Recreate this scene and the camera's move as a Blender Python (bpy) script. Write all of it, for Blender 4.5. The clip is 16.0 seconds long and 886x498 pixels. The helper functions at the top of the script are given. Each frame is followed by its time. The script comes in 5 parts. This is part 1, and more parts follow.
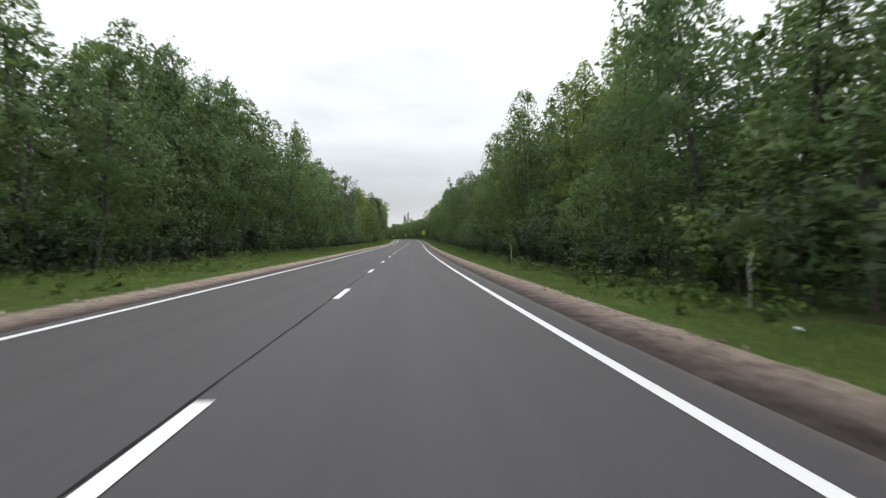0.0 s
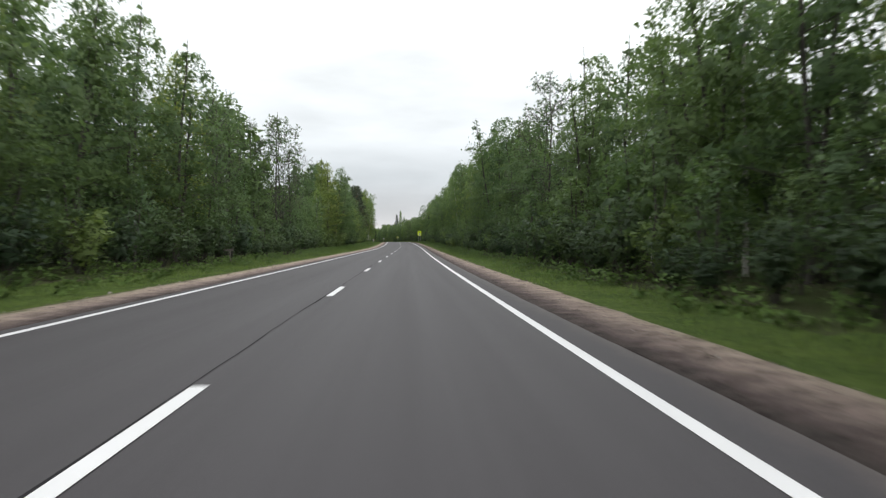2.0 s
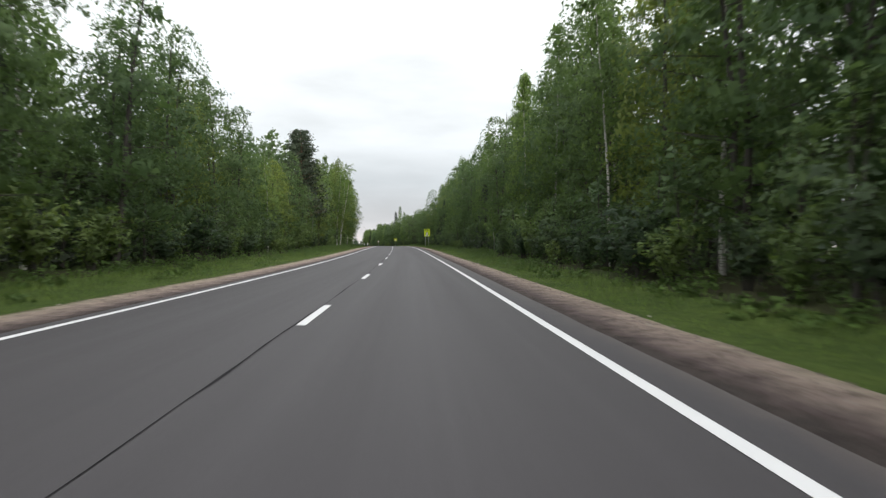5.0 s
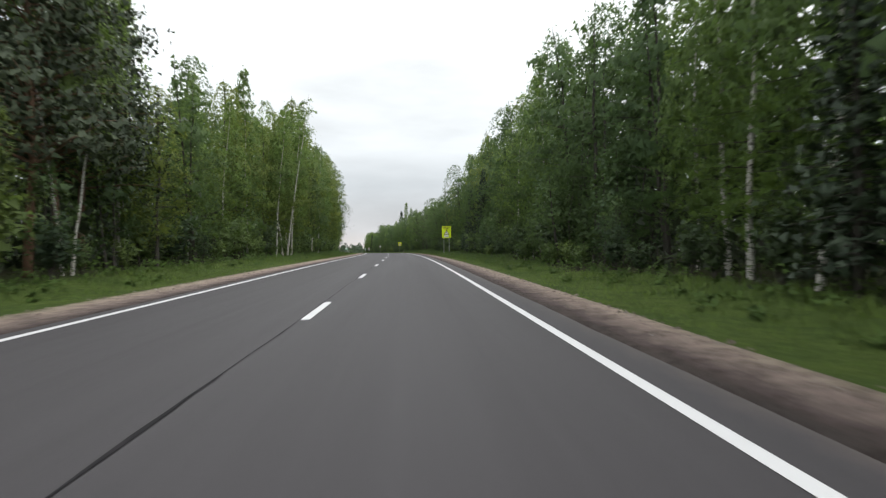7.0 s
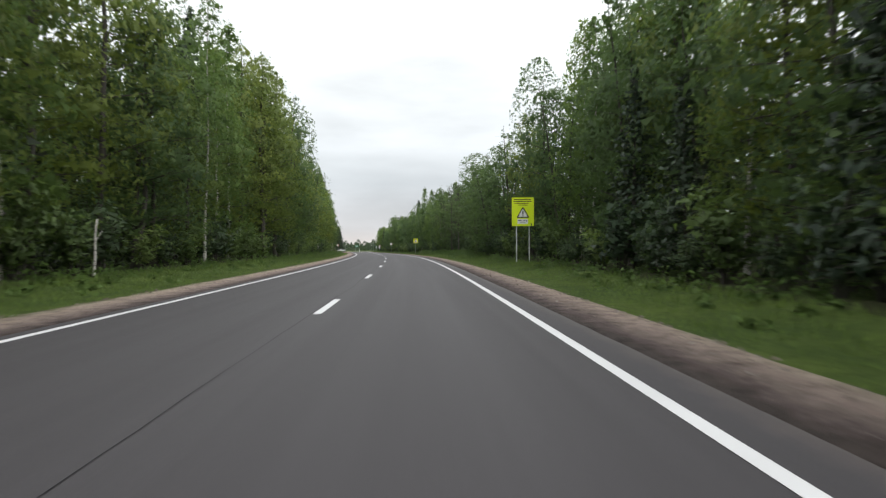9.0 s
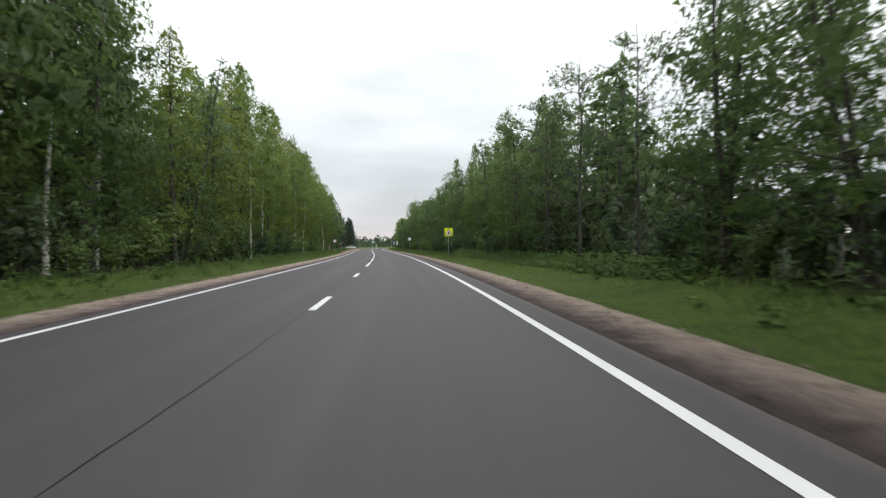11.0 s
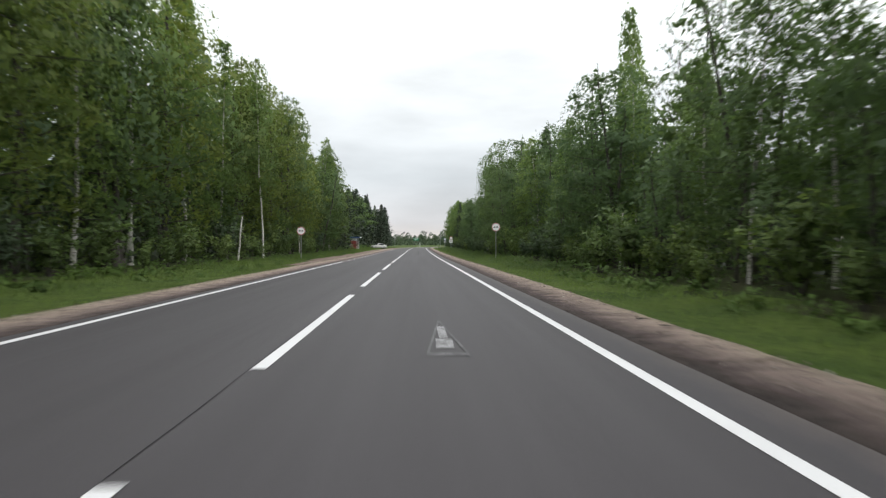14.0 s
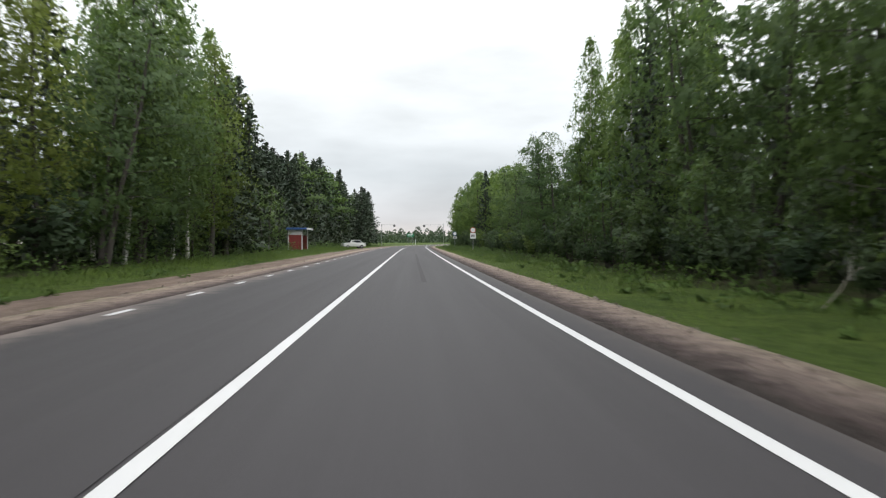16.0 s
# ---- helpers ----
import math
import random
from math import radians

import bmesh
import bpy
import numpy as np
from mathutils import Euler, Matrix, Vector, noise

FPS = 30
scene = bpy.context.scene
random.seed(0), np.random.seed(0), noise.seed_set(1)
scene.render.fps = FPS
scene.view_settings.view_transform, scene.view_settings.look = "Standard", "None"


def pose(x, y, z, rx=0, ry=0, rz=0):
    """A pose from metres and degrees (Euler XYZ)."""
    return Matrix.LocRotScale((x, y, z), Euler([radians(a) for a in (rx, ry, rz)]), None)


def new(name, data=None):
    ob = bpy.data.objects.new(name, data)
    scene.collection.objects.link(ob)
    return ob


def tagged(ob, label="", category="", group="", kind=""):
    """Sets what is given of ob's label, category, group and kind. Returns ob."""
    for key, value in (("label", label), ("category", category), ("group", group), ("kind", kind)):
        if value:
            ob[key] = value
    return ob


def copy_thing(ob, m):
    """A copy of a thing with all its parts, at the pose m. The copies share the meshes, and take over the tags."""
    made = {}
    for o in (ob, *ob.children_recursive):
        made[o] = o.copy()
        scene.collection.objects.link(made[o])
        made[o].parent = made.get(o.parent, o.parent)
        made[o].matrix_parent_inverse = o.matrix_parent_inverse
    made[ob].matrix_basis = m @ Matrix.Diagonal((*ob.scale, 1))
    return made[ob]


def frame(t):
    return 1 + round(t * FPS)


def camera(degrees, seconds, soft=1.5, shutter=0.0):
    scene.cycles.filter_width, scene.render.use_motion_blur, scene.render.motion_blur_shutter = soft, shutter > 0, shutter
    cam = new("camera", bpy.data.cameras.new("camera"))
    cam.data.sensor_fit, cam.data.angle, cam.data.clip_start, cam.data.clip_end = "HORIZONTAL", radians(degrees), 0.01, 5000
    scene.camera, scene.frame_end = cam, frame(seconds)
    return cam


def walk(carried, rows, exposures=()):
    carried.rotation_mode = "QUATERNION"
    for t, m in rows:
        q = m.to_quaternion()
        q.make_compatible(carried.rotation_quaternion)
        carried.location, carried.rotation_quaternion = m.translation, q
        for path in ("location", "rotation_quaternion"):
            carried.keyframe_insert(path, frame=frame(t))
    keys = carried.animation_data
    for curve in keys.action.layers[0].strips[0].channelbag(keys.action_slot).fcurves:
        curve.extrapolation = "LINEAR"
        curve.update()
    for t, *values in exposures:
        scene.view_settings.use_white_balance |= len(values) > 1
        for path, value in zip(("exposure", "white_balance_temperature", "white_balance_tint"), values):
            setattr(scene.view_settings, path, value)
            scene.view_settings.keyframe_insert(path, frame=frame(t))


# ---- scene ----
# ---- road alignment: bend and fall per 30 m, from 30 m behind the start ----
STATION = np.arange(-30, 1021, 30.0)
BEND = np.array([-0.07, -0.07, -0.28, -0.10, -0.23, -0.10, 0.15, 0.57, 0.19, 0.28, 0.33, 1.00, 1.38, 0.49, 0.55, 0.29, -0.07,
                 -0.10, -0.05, -0.18, -0.23, -0.4, -1.4, -2.6, -3.0, -2.6, -1.5, 0, 0, 0, 0, 0, 0, 0, 0, 0]) * 1e-3
FALL = np.array([0.153, 0.168, 0.137, 0.048, 0.052, 0.019, 0.120, 0.145, 0.110, -0.248, -0.084, -0.047, -0.160, -0.065, 0.018,
                 0.009, -0.078, 0.108, 0.065, -0.074, -0.064, -0.03, 0.0, 0.03, 0.058, 0.085, 0.06, 0, 0, 0, 0, 0, 0, 0, 0, 0]) * 1e-3
S0, S1 = -30, 1000
AXIS_S = np.arange(S0, S1, 1.0)
_psi = np.cumsum(np.interp(AXIS_S, STATION, BEND))
_psi -= _psi[30]
_grade = np.cumsum(np.interp(AXIS_S, STATION, FALL))
_grade -= _grade[30]
_grade[790:] *= np.linspace(1, 0, len(_grade[790:]))
_ax = np.cumsum(-np.sin(_psi)); _ay = np.cumsum(np.cos(_psi)); _az = np.cumsum(_grade)
_ax -= _ax[30]; _ay -= _ay[30]; _az -= _az[30]
LANE, EYE_HEIGHT = 3.82, 1.2548


def heading(s):
    return float(np.interp(s, AXIS_S, _psi))


def on_road(s, lat, dz=0.0):
    """World place at s metres along the axis, lat metres to its right, dz above it (arrays welcome)."""
    ps = np.interp(s, AXIS_S, _psi)
    over = np.minimum(np.asarray(s) - S0, 0) + np.maximum(np.asarray(s) - (S1 - 1), 0)
    x = np.interp(s, AXIS_S, _ax) + lat * np.cos(ps) - over * np.sin(ps)
    y = np.interp(s, AXIS_S, _ay) + lat * np.sin(ps) + over * np.cos(ps)
    return x, y, np.interp(s, AXIS_S, _az) + dz


def stand(s, lat, dz=0.0, turn=0.0):
    """Pose of a thing beside the road, its y axis along the road."""
    x, y, z = on_road(s, lat, dz)
    return Matrix.Translation((float(x), float(y), float(z))) @ Matrix.Rotation(heading(s) + radians(turn), 4, "Z")


# ---- camera: seconds, metres along, metres right of the axis, yaw off the axis, pitch, lean ----
cam = camera(71.43, 16.0, soft=1.25, shutter=0.18)
DRIVE = [
    (0.0, -1.95, 1.585, -3.433, -0.438, -0.185),
    (0.5, 13.09, 1.674, -3.391, -0.558, 0.090),
    (1.0, 28.01, 1.769, -3.161, -0.610, 0.128),
    (1.5, 42.85, 1.812, -3.045, -0.592, -0.017),
    (2.0, 57.53, 1.791, -3.452, -0.602, 0.067),
    (2.5, 72.43, 1.836, -3.223, -0.576, 0.035),
    (3.0, 87.29, 1.894, -2.946, -0.480, 0.018),
    (3.5, 102.12, 1.831, -2.686, -0.524, 0.000),
    (4.0, 116.93, 1.770, -2.493, -0.519, -0.172),
    (6.5, 190.99, 1.606, -3.046, -0.460, 0.061),
    (7.0, 205.78, 1.685, -3.217, -0.531, 0.315),
    (7.5, 220.55, 1.841, -3.168, -0.616, 0.502),
    (8.0, 235.33, 1.890, -2.627, -0.529, 0.487),
    (8.5, 249.93, 1.858, -2.591, -0.403, -0.013),
    (9.0, 264.75, 1.786, -2.427, -0.447, 0.232),
    (11.5, 339.02, 1.769, -3.238, -0.640, 0.676),
    (12.0, 354.02, 1.924, -3.324, -0.624, 0.413),
    (12.5, 368.90, 1.945, -2.467, -0.524, 0.647),
    (13.0, 383.83, 1.867, -2.282, -0.551, 0.210),
    (13.5, 398.73, 1.773, -2.053, -0.487, 0.198),
    (14.0, 413.78, 1.581, -2.339, -0.448, -0.036),
    (14.5, 428.91, 1.555, -2.700, -0.624, 0.092),
    (15.0, 443.75, 1.535, -2.894, -0.597, -0.117),
    (15.5, 458.30, 1.529, -3.074, -0.558, 0.048),
    (16.0, 472.84, 1.521, -3.073, -0.641, 0.044),
]


def drive_rows():
    d = np.array(DRIVE)
    times = sorted(set(d[:, 0]) | {4.5, 5.0, 5.5, 6.0, 9.5, 10.0, 10.5, 11.0})
    rows = []
    for t in times:
        s, lat, yaw, pitch, lean = (np.interp(t, d[:, 0], d[:, k]) for k in range(1, 6))
        g = math.degrees(math.atan(np.interp(s, AXIS_S, _grade)))
        x, y, z = on_road(s, lat, EYE_HEIGHT)
        rows.append((t, pose(float(x), float(y), float(z), 90 + g + pitch, lean, math.degrees(heading(s)) + yaw)))
    return rows


walk(cam, drive_rows())

# ---- overcast daylight ----
world = bpy.data.worlds.new("overcast")
scene.world = world
world.use_nodes = True
wt = world.node_tree
wt.nodes.clear()


def wn(kind, **kw):
    n = wt.nodes.new(kind)
    for k, v in kw.items():
        n.inputs[k].default_value = v
    return n


SUN_EL, SUN_ROT = radians(44), radians(143)
w_out = wt.nodes.new("ShaderNodeOutputWorld")
w_bg = wn("ShaderNodeBackground", Strength=1.0)
w_sky = wt.nodes.new("ShaderNodeTexSky")
w_sky.sky_type, w_sky.sun_disc, w_sky.sun_elevation, w_sky.sun_rotation = "NISHITA", False, SUN_EL, SUN_ROT
w_dim = wn("ShaderNodeMix")
w_dim.data_type, w_dim.blend_type = "RGBA", "MULTIPLY"
w_dim.inputs[0].default_value = 1.0
w_dim.inputs[7].default_value = (0.1, 0.1, 0.1, 1)
wt.links.new(w_sky.outputs[0], w_dim.inputs[6])
w_co = wt.nodes.new("ShaderNodeTexCoord")
w_sep = wt.nodes.new("ShaderNodeSeparateXYZ")
wt.links.new(w_co.outputs["Generated"], w_sep.inputs[0])
w_ramp = wt.nodes.new("ShaderNodeValToRGB")
for i, (p, c) in enumerate([(0.0, (0.95, 0.86, 0.82, 1)), (0.04, (0.82, 0.82, 0.85, 1)), (0.11, (0.80, 0.84, 0.87, 1)), (0.24, (1.12, 1.16, 1.17, 1)), (0.45, (1.75, 1.8, 1.8, 1)), (1.0, (2.35, 2.38, 2.38, 1))]):
    e = w_ramp.color_ramp.elements[i] if i < 2 else w_ramp.color_ramp.elements.new(p)
    e.position, e.color = p, c
wt.links.new(w_sep.outputs[2], w_ramp.inputs[0])
w_map = wt.nodes.new("ShaderNodeMapping")
w_map.inputs["Scale"].default_value = (1.6, 1.6, 6.0)
wt.links.new(w_co.outputs["Generated"], w_map.inputs[0])
w_noise = wn("ShaderNodeTexNoise", Scale=1.6, Detail=5.0, Roughness=0.5)
wt.links.new(w_map.outputs[0], w_noise.inputs["Vector"])
w_mr = wn("ShaderNodeMapRange")
for i, v in enumerate((0.3, 0.7, 0.76, 1.16)):
    w_mr.inputs[1 + i].default_value = v
wt.links.new(w_noise.outputs[0], w_mr.inputs[0])
w_cl = wt.nodes.new("ShaderNodeMix")
w_cl.data_type, w_cl.blend_type = "RGBA", "MULTIPLY"
w_cl.inputs[0].default_value = 1.0
wt.links.new(w_ramp.outputs[0], w_cl.inputs[6])
wt.links.new(w_mr.outputs[0], w_cl.inputs[7])
w_mix = wt.nodes.new("ShaderNodeMix")
w_mix.data_type = "RGBA"
w_mix.inputs[0].default_value = 0.9
wt.links.new(w_dim.outputs[2], w_mix.inputs[6])
wt.links.new(w_cl.outputs[2], w_mix.inputs[7])
wt.links.new(w_mix.outputs[2], w_bg.inputs[0])
wt.links.new(w_bg.outputs[0], w_out.inputs[0])

sun_data = bpy.data.lights.new("sun", "SUN")
sun_data.energy, sun_data.angle, sun_data.color = 0.9, radians(30), (1.0, 0.97, 0.93)
sun = new("sun", sun_data)
sun.matrix_world = Matrix.Rotation(math.pi - SUN_ROT, 4, "Z") @ Matrix.Rotation(math.pi / 2 - SUN_EL, 4, "X")
scene.view_settings.exposure = 0.0

# ---- materials ----


class Mat:
    """A node material on one Principled shader, with short ways to add texture."""

    def __init__(self, name, color=(0.5, 0.5, 0.5), rough=0.8, metal=0.0):
        self.m = bpy.data.materials.new(name)
        self.m.use_nodes = True
        self.t = self.m.node_tree
        self.p = self.t.nodes["Principled BSDF"]
        self.p.inputs["Base Color"].default_value = (*color, 1)
        self.p.inputs["Roughness"].default_value = rough
        self.p.inputs["Metallic"].default_value = metal
        self.co = None

    def node(self, kind, **kw):
        n = self.t.nodes.new(kind)
        for k, v in kw.items():
            n.inputs[k].default_value = v
        return n

    def link(self, a, b):
        self.t.links.new(a, b)

    def coords(self, which="Object"):
        n = self.node("ShaderNodeTexCoord")
        return n.outputs[which]

    def noise(self, scale, detail=4.0, rough=0.6, stretch=None, which="Object"):
        n = self.node("ShaderNodeTexNoise", Scale=scale, Detail=detail, Roughness=rough)
        co = self.coords(which)
        if stretch:
            m = self.node("ShaderNodeMapping")
            m.inputs["Scale"].default_value = stretch
            self.link(co, m.inputs[0])
            co = m.outputs[0]
        self.link(co, n.inputs["Vector"])
        return n.outputs[0]

    def ramp(self, fac, stops):
        n = self.node("ShaderNodeValToRGB")
        for i, (p, c) in enumerate(stops):
            e = n.color_ramp.elements[i] if i < 2 else n.color_ramp.elements.new(p)
            e.position, e.color = p, (*c, 1) if len(c) == 3 else c
        self.link(fac, n.inputs[0])
        return n.outputs[0]

    def span(self, fac, a, b, c, d):
        n = self.node("ShaderNodeMapRange")
        for i, v in enumerate((a, b, c, d)):
            n.inputs[1 + i].default_value = v
        self.link(fac, n.inputs[0])
        return n.outputs[0]

    def mix(self, fac, a, b, blend="MIX"):
        n = self.node("ShaderNodeMix")
        n.data_type, n.blend_type = "RGBA", blend
        for sock, v in ((n.inputs[0], fac), (n.inputs[6], a), (n.inputs[7], b)):
            if isinstance(v, bpy.types.NodeSocket):
                self.link(v, sock)
            elif isinstance(v, (tuple, list)):
                sock.default_value = (*v, 1)
            else:
                sock.default_value = v if sock == n.inputs[0] else (v, v, v, 1)
        return n.outputs[2]

    def color(self, sock):
        self.link(sock, self.p.inputs["Base Color"])
        return self

    def bump(self, height, strength=0.3, distance=0.01):
        n = self.node("ShaderNodeBump", Strength=strength, Distance=distance)
        self.link(height, n.inputs["Height"])
        self.link(n.outputs[0], self.p.inputs["Normal"])
        return self


def plain(name, color, rough=0.6, metal=0.0, amount=0.25, scale=6.0):
    """Paint, metal or plastic with slight dirt at two scales."""
    k = Mat(name, color, rough, metal)
    dark = tuple(c * (1 - amount) for c in color)
    a = k.mix(k.span(k.noise(scale), 0.35, 0.7, 0, 1), color, dark)
    k.color(k.mix(k.span(k.noise(scale * 12), 0.4, 0.75, 0, 0.5), a, dark))
    return k.m


def leaf_material(name, low, high, glow=0.48, sheen=0.26, blotch=0.9):
    """Leaves that differ from plant to plant, from bough to bough and from spray to spray, with a dull sheen."""
    k = Mat(name)
    info = k.node("ShaderNodeObjectInfo")
    geo = k.node("ShaderNodeNewGeometry")
    base = k.ramp(info.outputs["Random"], [(0.0, low), (1.0, high)])
    shift = k.node("ShaderNodeVectorMath")
    shift.operation = "MULTIPLY_ADD"
    k.link(info.outputs["Random"], shift.inputs[0])
    shift.inputs[1].default_value = (37.0, 53.0, 29.0)
    k.link(k.coords("Object"), shift.inputs[2])
    boughs = k.node("ShaderNodeTexNoise", Scale=blotch, Detail=3.0, Roughness=0.6)
    k.link(shift.outputs[0], boughs.inputs["Vector"])
    base = k.mix(1.0, base, k.ramp(boughs.outputs[0], [(0.3, (0.76, 0.78, 0.86)), (0.5, (1, 1, 1)), (0.7, (1.24, 1.2, 1.08))]), "MULTIPLY")
    tone = k.span(geo.outputs["Random Per Island"], 0, 1, 0.86, 1.14)
    n = k.node("ShaderNodeMix")
    n.data_type, n.blend_type = "RGBA", "MULTIPLY"
    n.inputs[0].default_value = 1.0
    k.link(base, n.inputs[6])
    k.link(tone, n.inputs[7])
    col = n.outputs[2]
    k.color(col)
    k.p.inputs["Roughness"].default_value = 0.6
    k.p.inputs["Specular IOR Level"].default_value = sheen
    tr = k.node("ShaderNodeBsdfTranslucent")
    k.link(k.mix(1.0, col, (1.08, 1.12, 0.75), "MULTIPLY"), tr.inputs[0])
    ms = k.node("ShaderNodeMixShader")
    ms.inputs[0].default_value = glow
    k.link(k.p.outputs[0], ms.inputs[1])
    k.link(tr.outputs[0], ms.inputs[2])
    k.link(ms.outputs[0], k.t.nodes["Material Output"].inputs[0])
    return k.m


LEAF_BIRCH = leaf_material("birch_leaf", (0.118, 0.184, 0.066), (0.17, 0.242, 0.078))
LEAF_ASPEN = leaf_material("aspen_leaf", (0.138, 0.187, 0.058), (0.198, 0.242, 0.066))
LEAF_ALDER = leaf_material("alder_leaf", (0.086, 0.14, 0.066), (0.122, 0.178, 0.075))
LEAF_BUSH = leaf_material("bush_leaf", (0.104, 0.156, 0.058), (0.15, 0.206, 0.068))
# thicket leaves, darkened so that the wood's shaded interior is in their colour
SHADE_DARK_UNDERGROWTH = leaf_material("undergrowth", (0.042, 0.055, 0.036), (0.056, 0.07, 0.045), 0.2, 0.2, 0.4)
# alder bush leaves: green darkened to hold the dense shade low at the edge
LEAF_SHRUB_SHADED = leaf_material("shaded_shrub_leaf", (0.052, 0.084, 0.048), (0.078, 0.114, 0.058))
NEEDLE_SPRUCE = leaf_material("spruce_needle", (0.028, 0.046, 0.028), (0.04, 0.06, 0.034), 0.1, 0.25)
NEEDLE_PINE = leaf_material("pine_needle", (0.04, 0.058, 0.034), (0.052, 0.07, 0.04), 0.15, 0.25)
LEAF_FAR = leaf_material("far_leaf", (0.05, 0.075, 0.045), (0.06, 0.088, 0.05), 0.3, 0.3, 0.1)
GRASS_BLADE = leaf_material("grass_blade", (0.09, 0.139, 0.031), (0.096, 0.146, 0.033), 0.3, 0.12, 0.35)
WEED_LEAF = leaf_material("weed_leaf", (0.072, 0.122, 0.029), (0.08, 0.132, 0.031), 0.3, 0.15, 0.5)

k = Mat("birch_bark", (0.6, 0.58, 0.54), 0.75)
marks = k.span(k.noise(2.2, 5, 0.7, (2.0, 2.0, 9.0)), 0.53, 0.6, 0, 1)
k.color(k.mix(marks, k.mix(k.noise(0.8), (0.58, 0.565, 0.53), (0.34, 0.315, 0.28)), (0.04, 0.035, 0.03)))
BARK_BIRCH = k.m
k = Mat("grey_bark", (0.12, 0.1, 0.08), 0.9)
k.color(k.mix(k.noise(3.0, 5, 0.7, (3, 3, 0.6)), (0.024, 0.021, 0.018), (0.085, 0.076, 0.064))).bump(k.noise(14, 4, 0.7, (3, 3, 0.5)), 0.6, 0.02)
BARK_GREY = k.m
k = Mat("twig_bark", (0.05, 0.042, 0.036), 0.9)
k.color(k.mix(k.noise(3.0, 5, 0.7), (0.03, 0.026, 0.023), (0.085, 0.072, 0.062)))
BARK_TWIG = k.m
k = Mat("pine_bark", (0.2, 0.1, 0.05), 0.9)
k.color(k.mix(k.noise(3.0, 5, 0.7, (2, 2, 0.5)), (0.08, 0.05, 0.035), (0.21, 0.115, 0.065))).bump(k.noise(10, 4, 0.7, (3, 3, 0.6)), 0.7, 0.03)
BARK_PINE = k.m

# asphalt: stone speckle, worn wheel tracks along the road, patches and dark oil lane (UV: metres across, metres along)
k = Mat("asphalt", (0.1, 0.1, 0.1), 0.72)
k.p.inputs["Specular IOR Level"].default_value = 0.5
speck = k.noise(55, 3, 0.7)
patch = k.noise(0.35, 5, 0.6)
streak = k.noise(1.0, 4, 0.6, (1.3, 0.02, 1.0), "UV")
base = k.mix(k.span(speck, 0.3, 0.7, 0, 1), (0.0222, 0.0196, 0.0224), (0.042, 0.037, 0.0422))
base = k.mix(k.span(patch, 0.35, 0.7, 0, 0.35), base, (0.0305, 0.027, 0.0307))
base = k.mix(k.span(streak, 0.4, 0.7, 0, 0.14), base, (0.0248, 0.0232, 0.0242))
uv = k.node("ShaderNodeSeparateXYZ")
k.link(k.coords("UV"), uv.inputs[0])
away = k.node("ShaderNodeMath")
away.operation = "ABSOLUTE"
k.link(uv.outputs[0], away.inputs[0])
creep = k.node("ShaderNodeMath")
creep.operation = "MULTIPLY_ADD"
creep.inputs[1].default_value = 0.9
k.link(k.noise(2.4, 9, 0.75), creep.inputs[0])
k.link(away.outputs[0], creep.inputs[2])
base = k.mix(k.span(creep.outputs[0], 4.65, 5.15, 0, 0.9), base, (0.078, 0.063, 0.059))
left = k.node("ShaderNodeMath")
left.operation = "MULTIPLY_ADD"
left.inputs[1].default_value = -1.0
k.link(uv.outputs[0], left.inputs[0])
k.link(k.span(k.noise(1.3, 9, 0.72), 0.3, 0.7, -0.55, 0.55), left.inputs[2])
dusty = k.node("ShaderNodeMath")
dusty.operation = "MULTIPLY"
k.link(k.span(left.outputs[0], 3.35, 4.35, 0, 0.85), dusty.inputs[0])
k.link(k.span(uv.outputs[1], 446, 468, 0, 1), dusty.inputs[1])
base = k.mix(dusty.outputs[0], base, (0.19, 0.155, 0.138))
k.color(base).bump(speck, 0.35, 0.006)
k.link(k.span(streak, 0.3, 0.7, 0.66, 0.74), k.p.inputs["Roughness"])
ASPHALT = k.m
k = Mat("bitumen", (0.012, 0.012, 0.013), 0.95)
k.p.inputs["Specular IOR Level"].default_value = 0.1
k.color(k.mix(k.span(k.noise(1.1, 8, 0.8), 0.4, 0.62, 0, 1), (0.011, 0.011, 0.012), (0.027, 0.025, 0.0272)))
BITUMEN = k.m
k = Mat("tyre_mark", (0.03, 0.028, 0.03), 0.8)
k.p.inputs["Specular IOR Level"].default_value = 0.55
k.color(k.mix(k.span(k.noise(2.5, 5, 0.7), 0.4, 0.6, 0, 1), (0.021, 0.019, 0.021), (0.031, 0.029, 0.0315)))
TYRE_MARK = k.m
k = Mat("dusty_asphalt", (0.12, 0.1, 0.09), 0.9)
k.color(k.mix(k.span(k.noise(0.8, 6, 0.65), 0.35, 0.65, 0, 1), (0.15, 0.12, 0.105), (0.08, 0.07, 0.066))).bump(k.noise(30), 0.5, 0.01)
DUSTY = k.m
k = Mat("road_paint", (0.72, 0.72, 0.72), 0.55)
worn = k.span(k.noise(9, 6, 0.75), 0.62, 0.75, 0, 0.6)
k.color(k.mix(worn, k.mix(k.noise(0.9), (0.68, 0.68, 0.69), (0.54, 0.54, 0.55)), (0.2, 0.2, 0.2))).bump(k.noise(60), 0.2, 0.003)
PAINT = k.m
k = Mat("worn_road_paint", (0.4, 0.4, 0.4), 0.7)
k.color(k.mix(k.span(k.noise(5, 6, 0.75), 0.34, 0.52, 0.3, 1), (0.2, 0.2, 0.205), (0.056, 0.054, 0.057)))
WORN_PAINT = k.m
k = Mat("faded_road_paint", (0.4, 0.4, 0.4), 0.7)
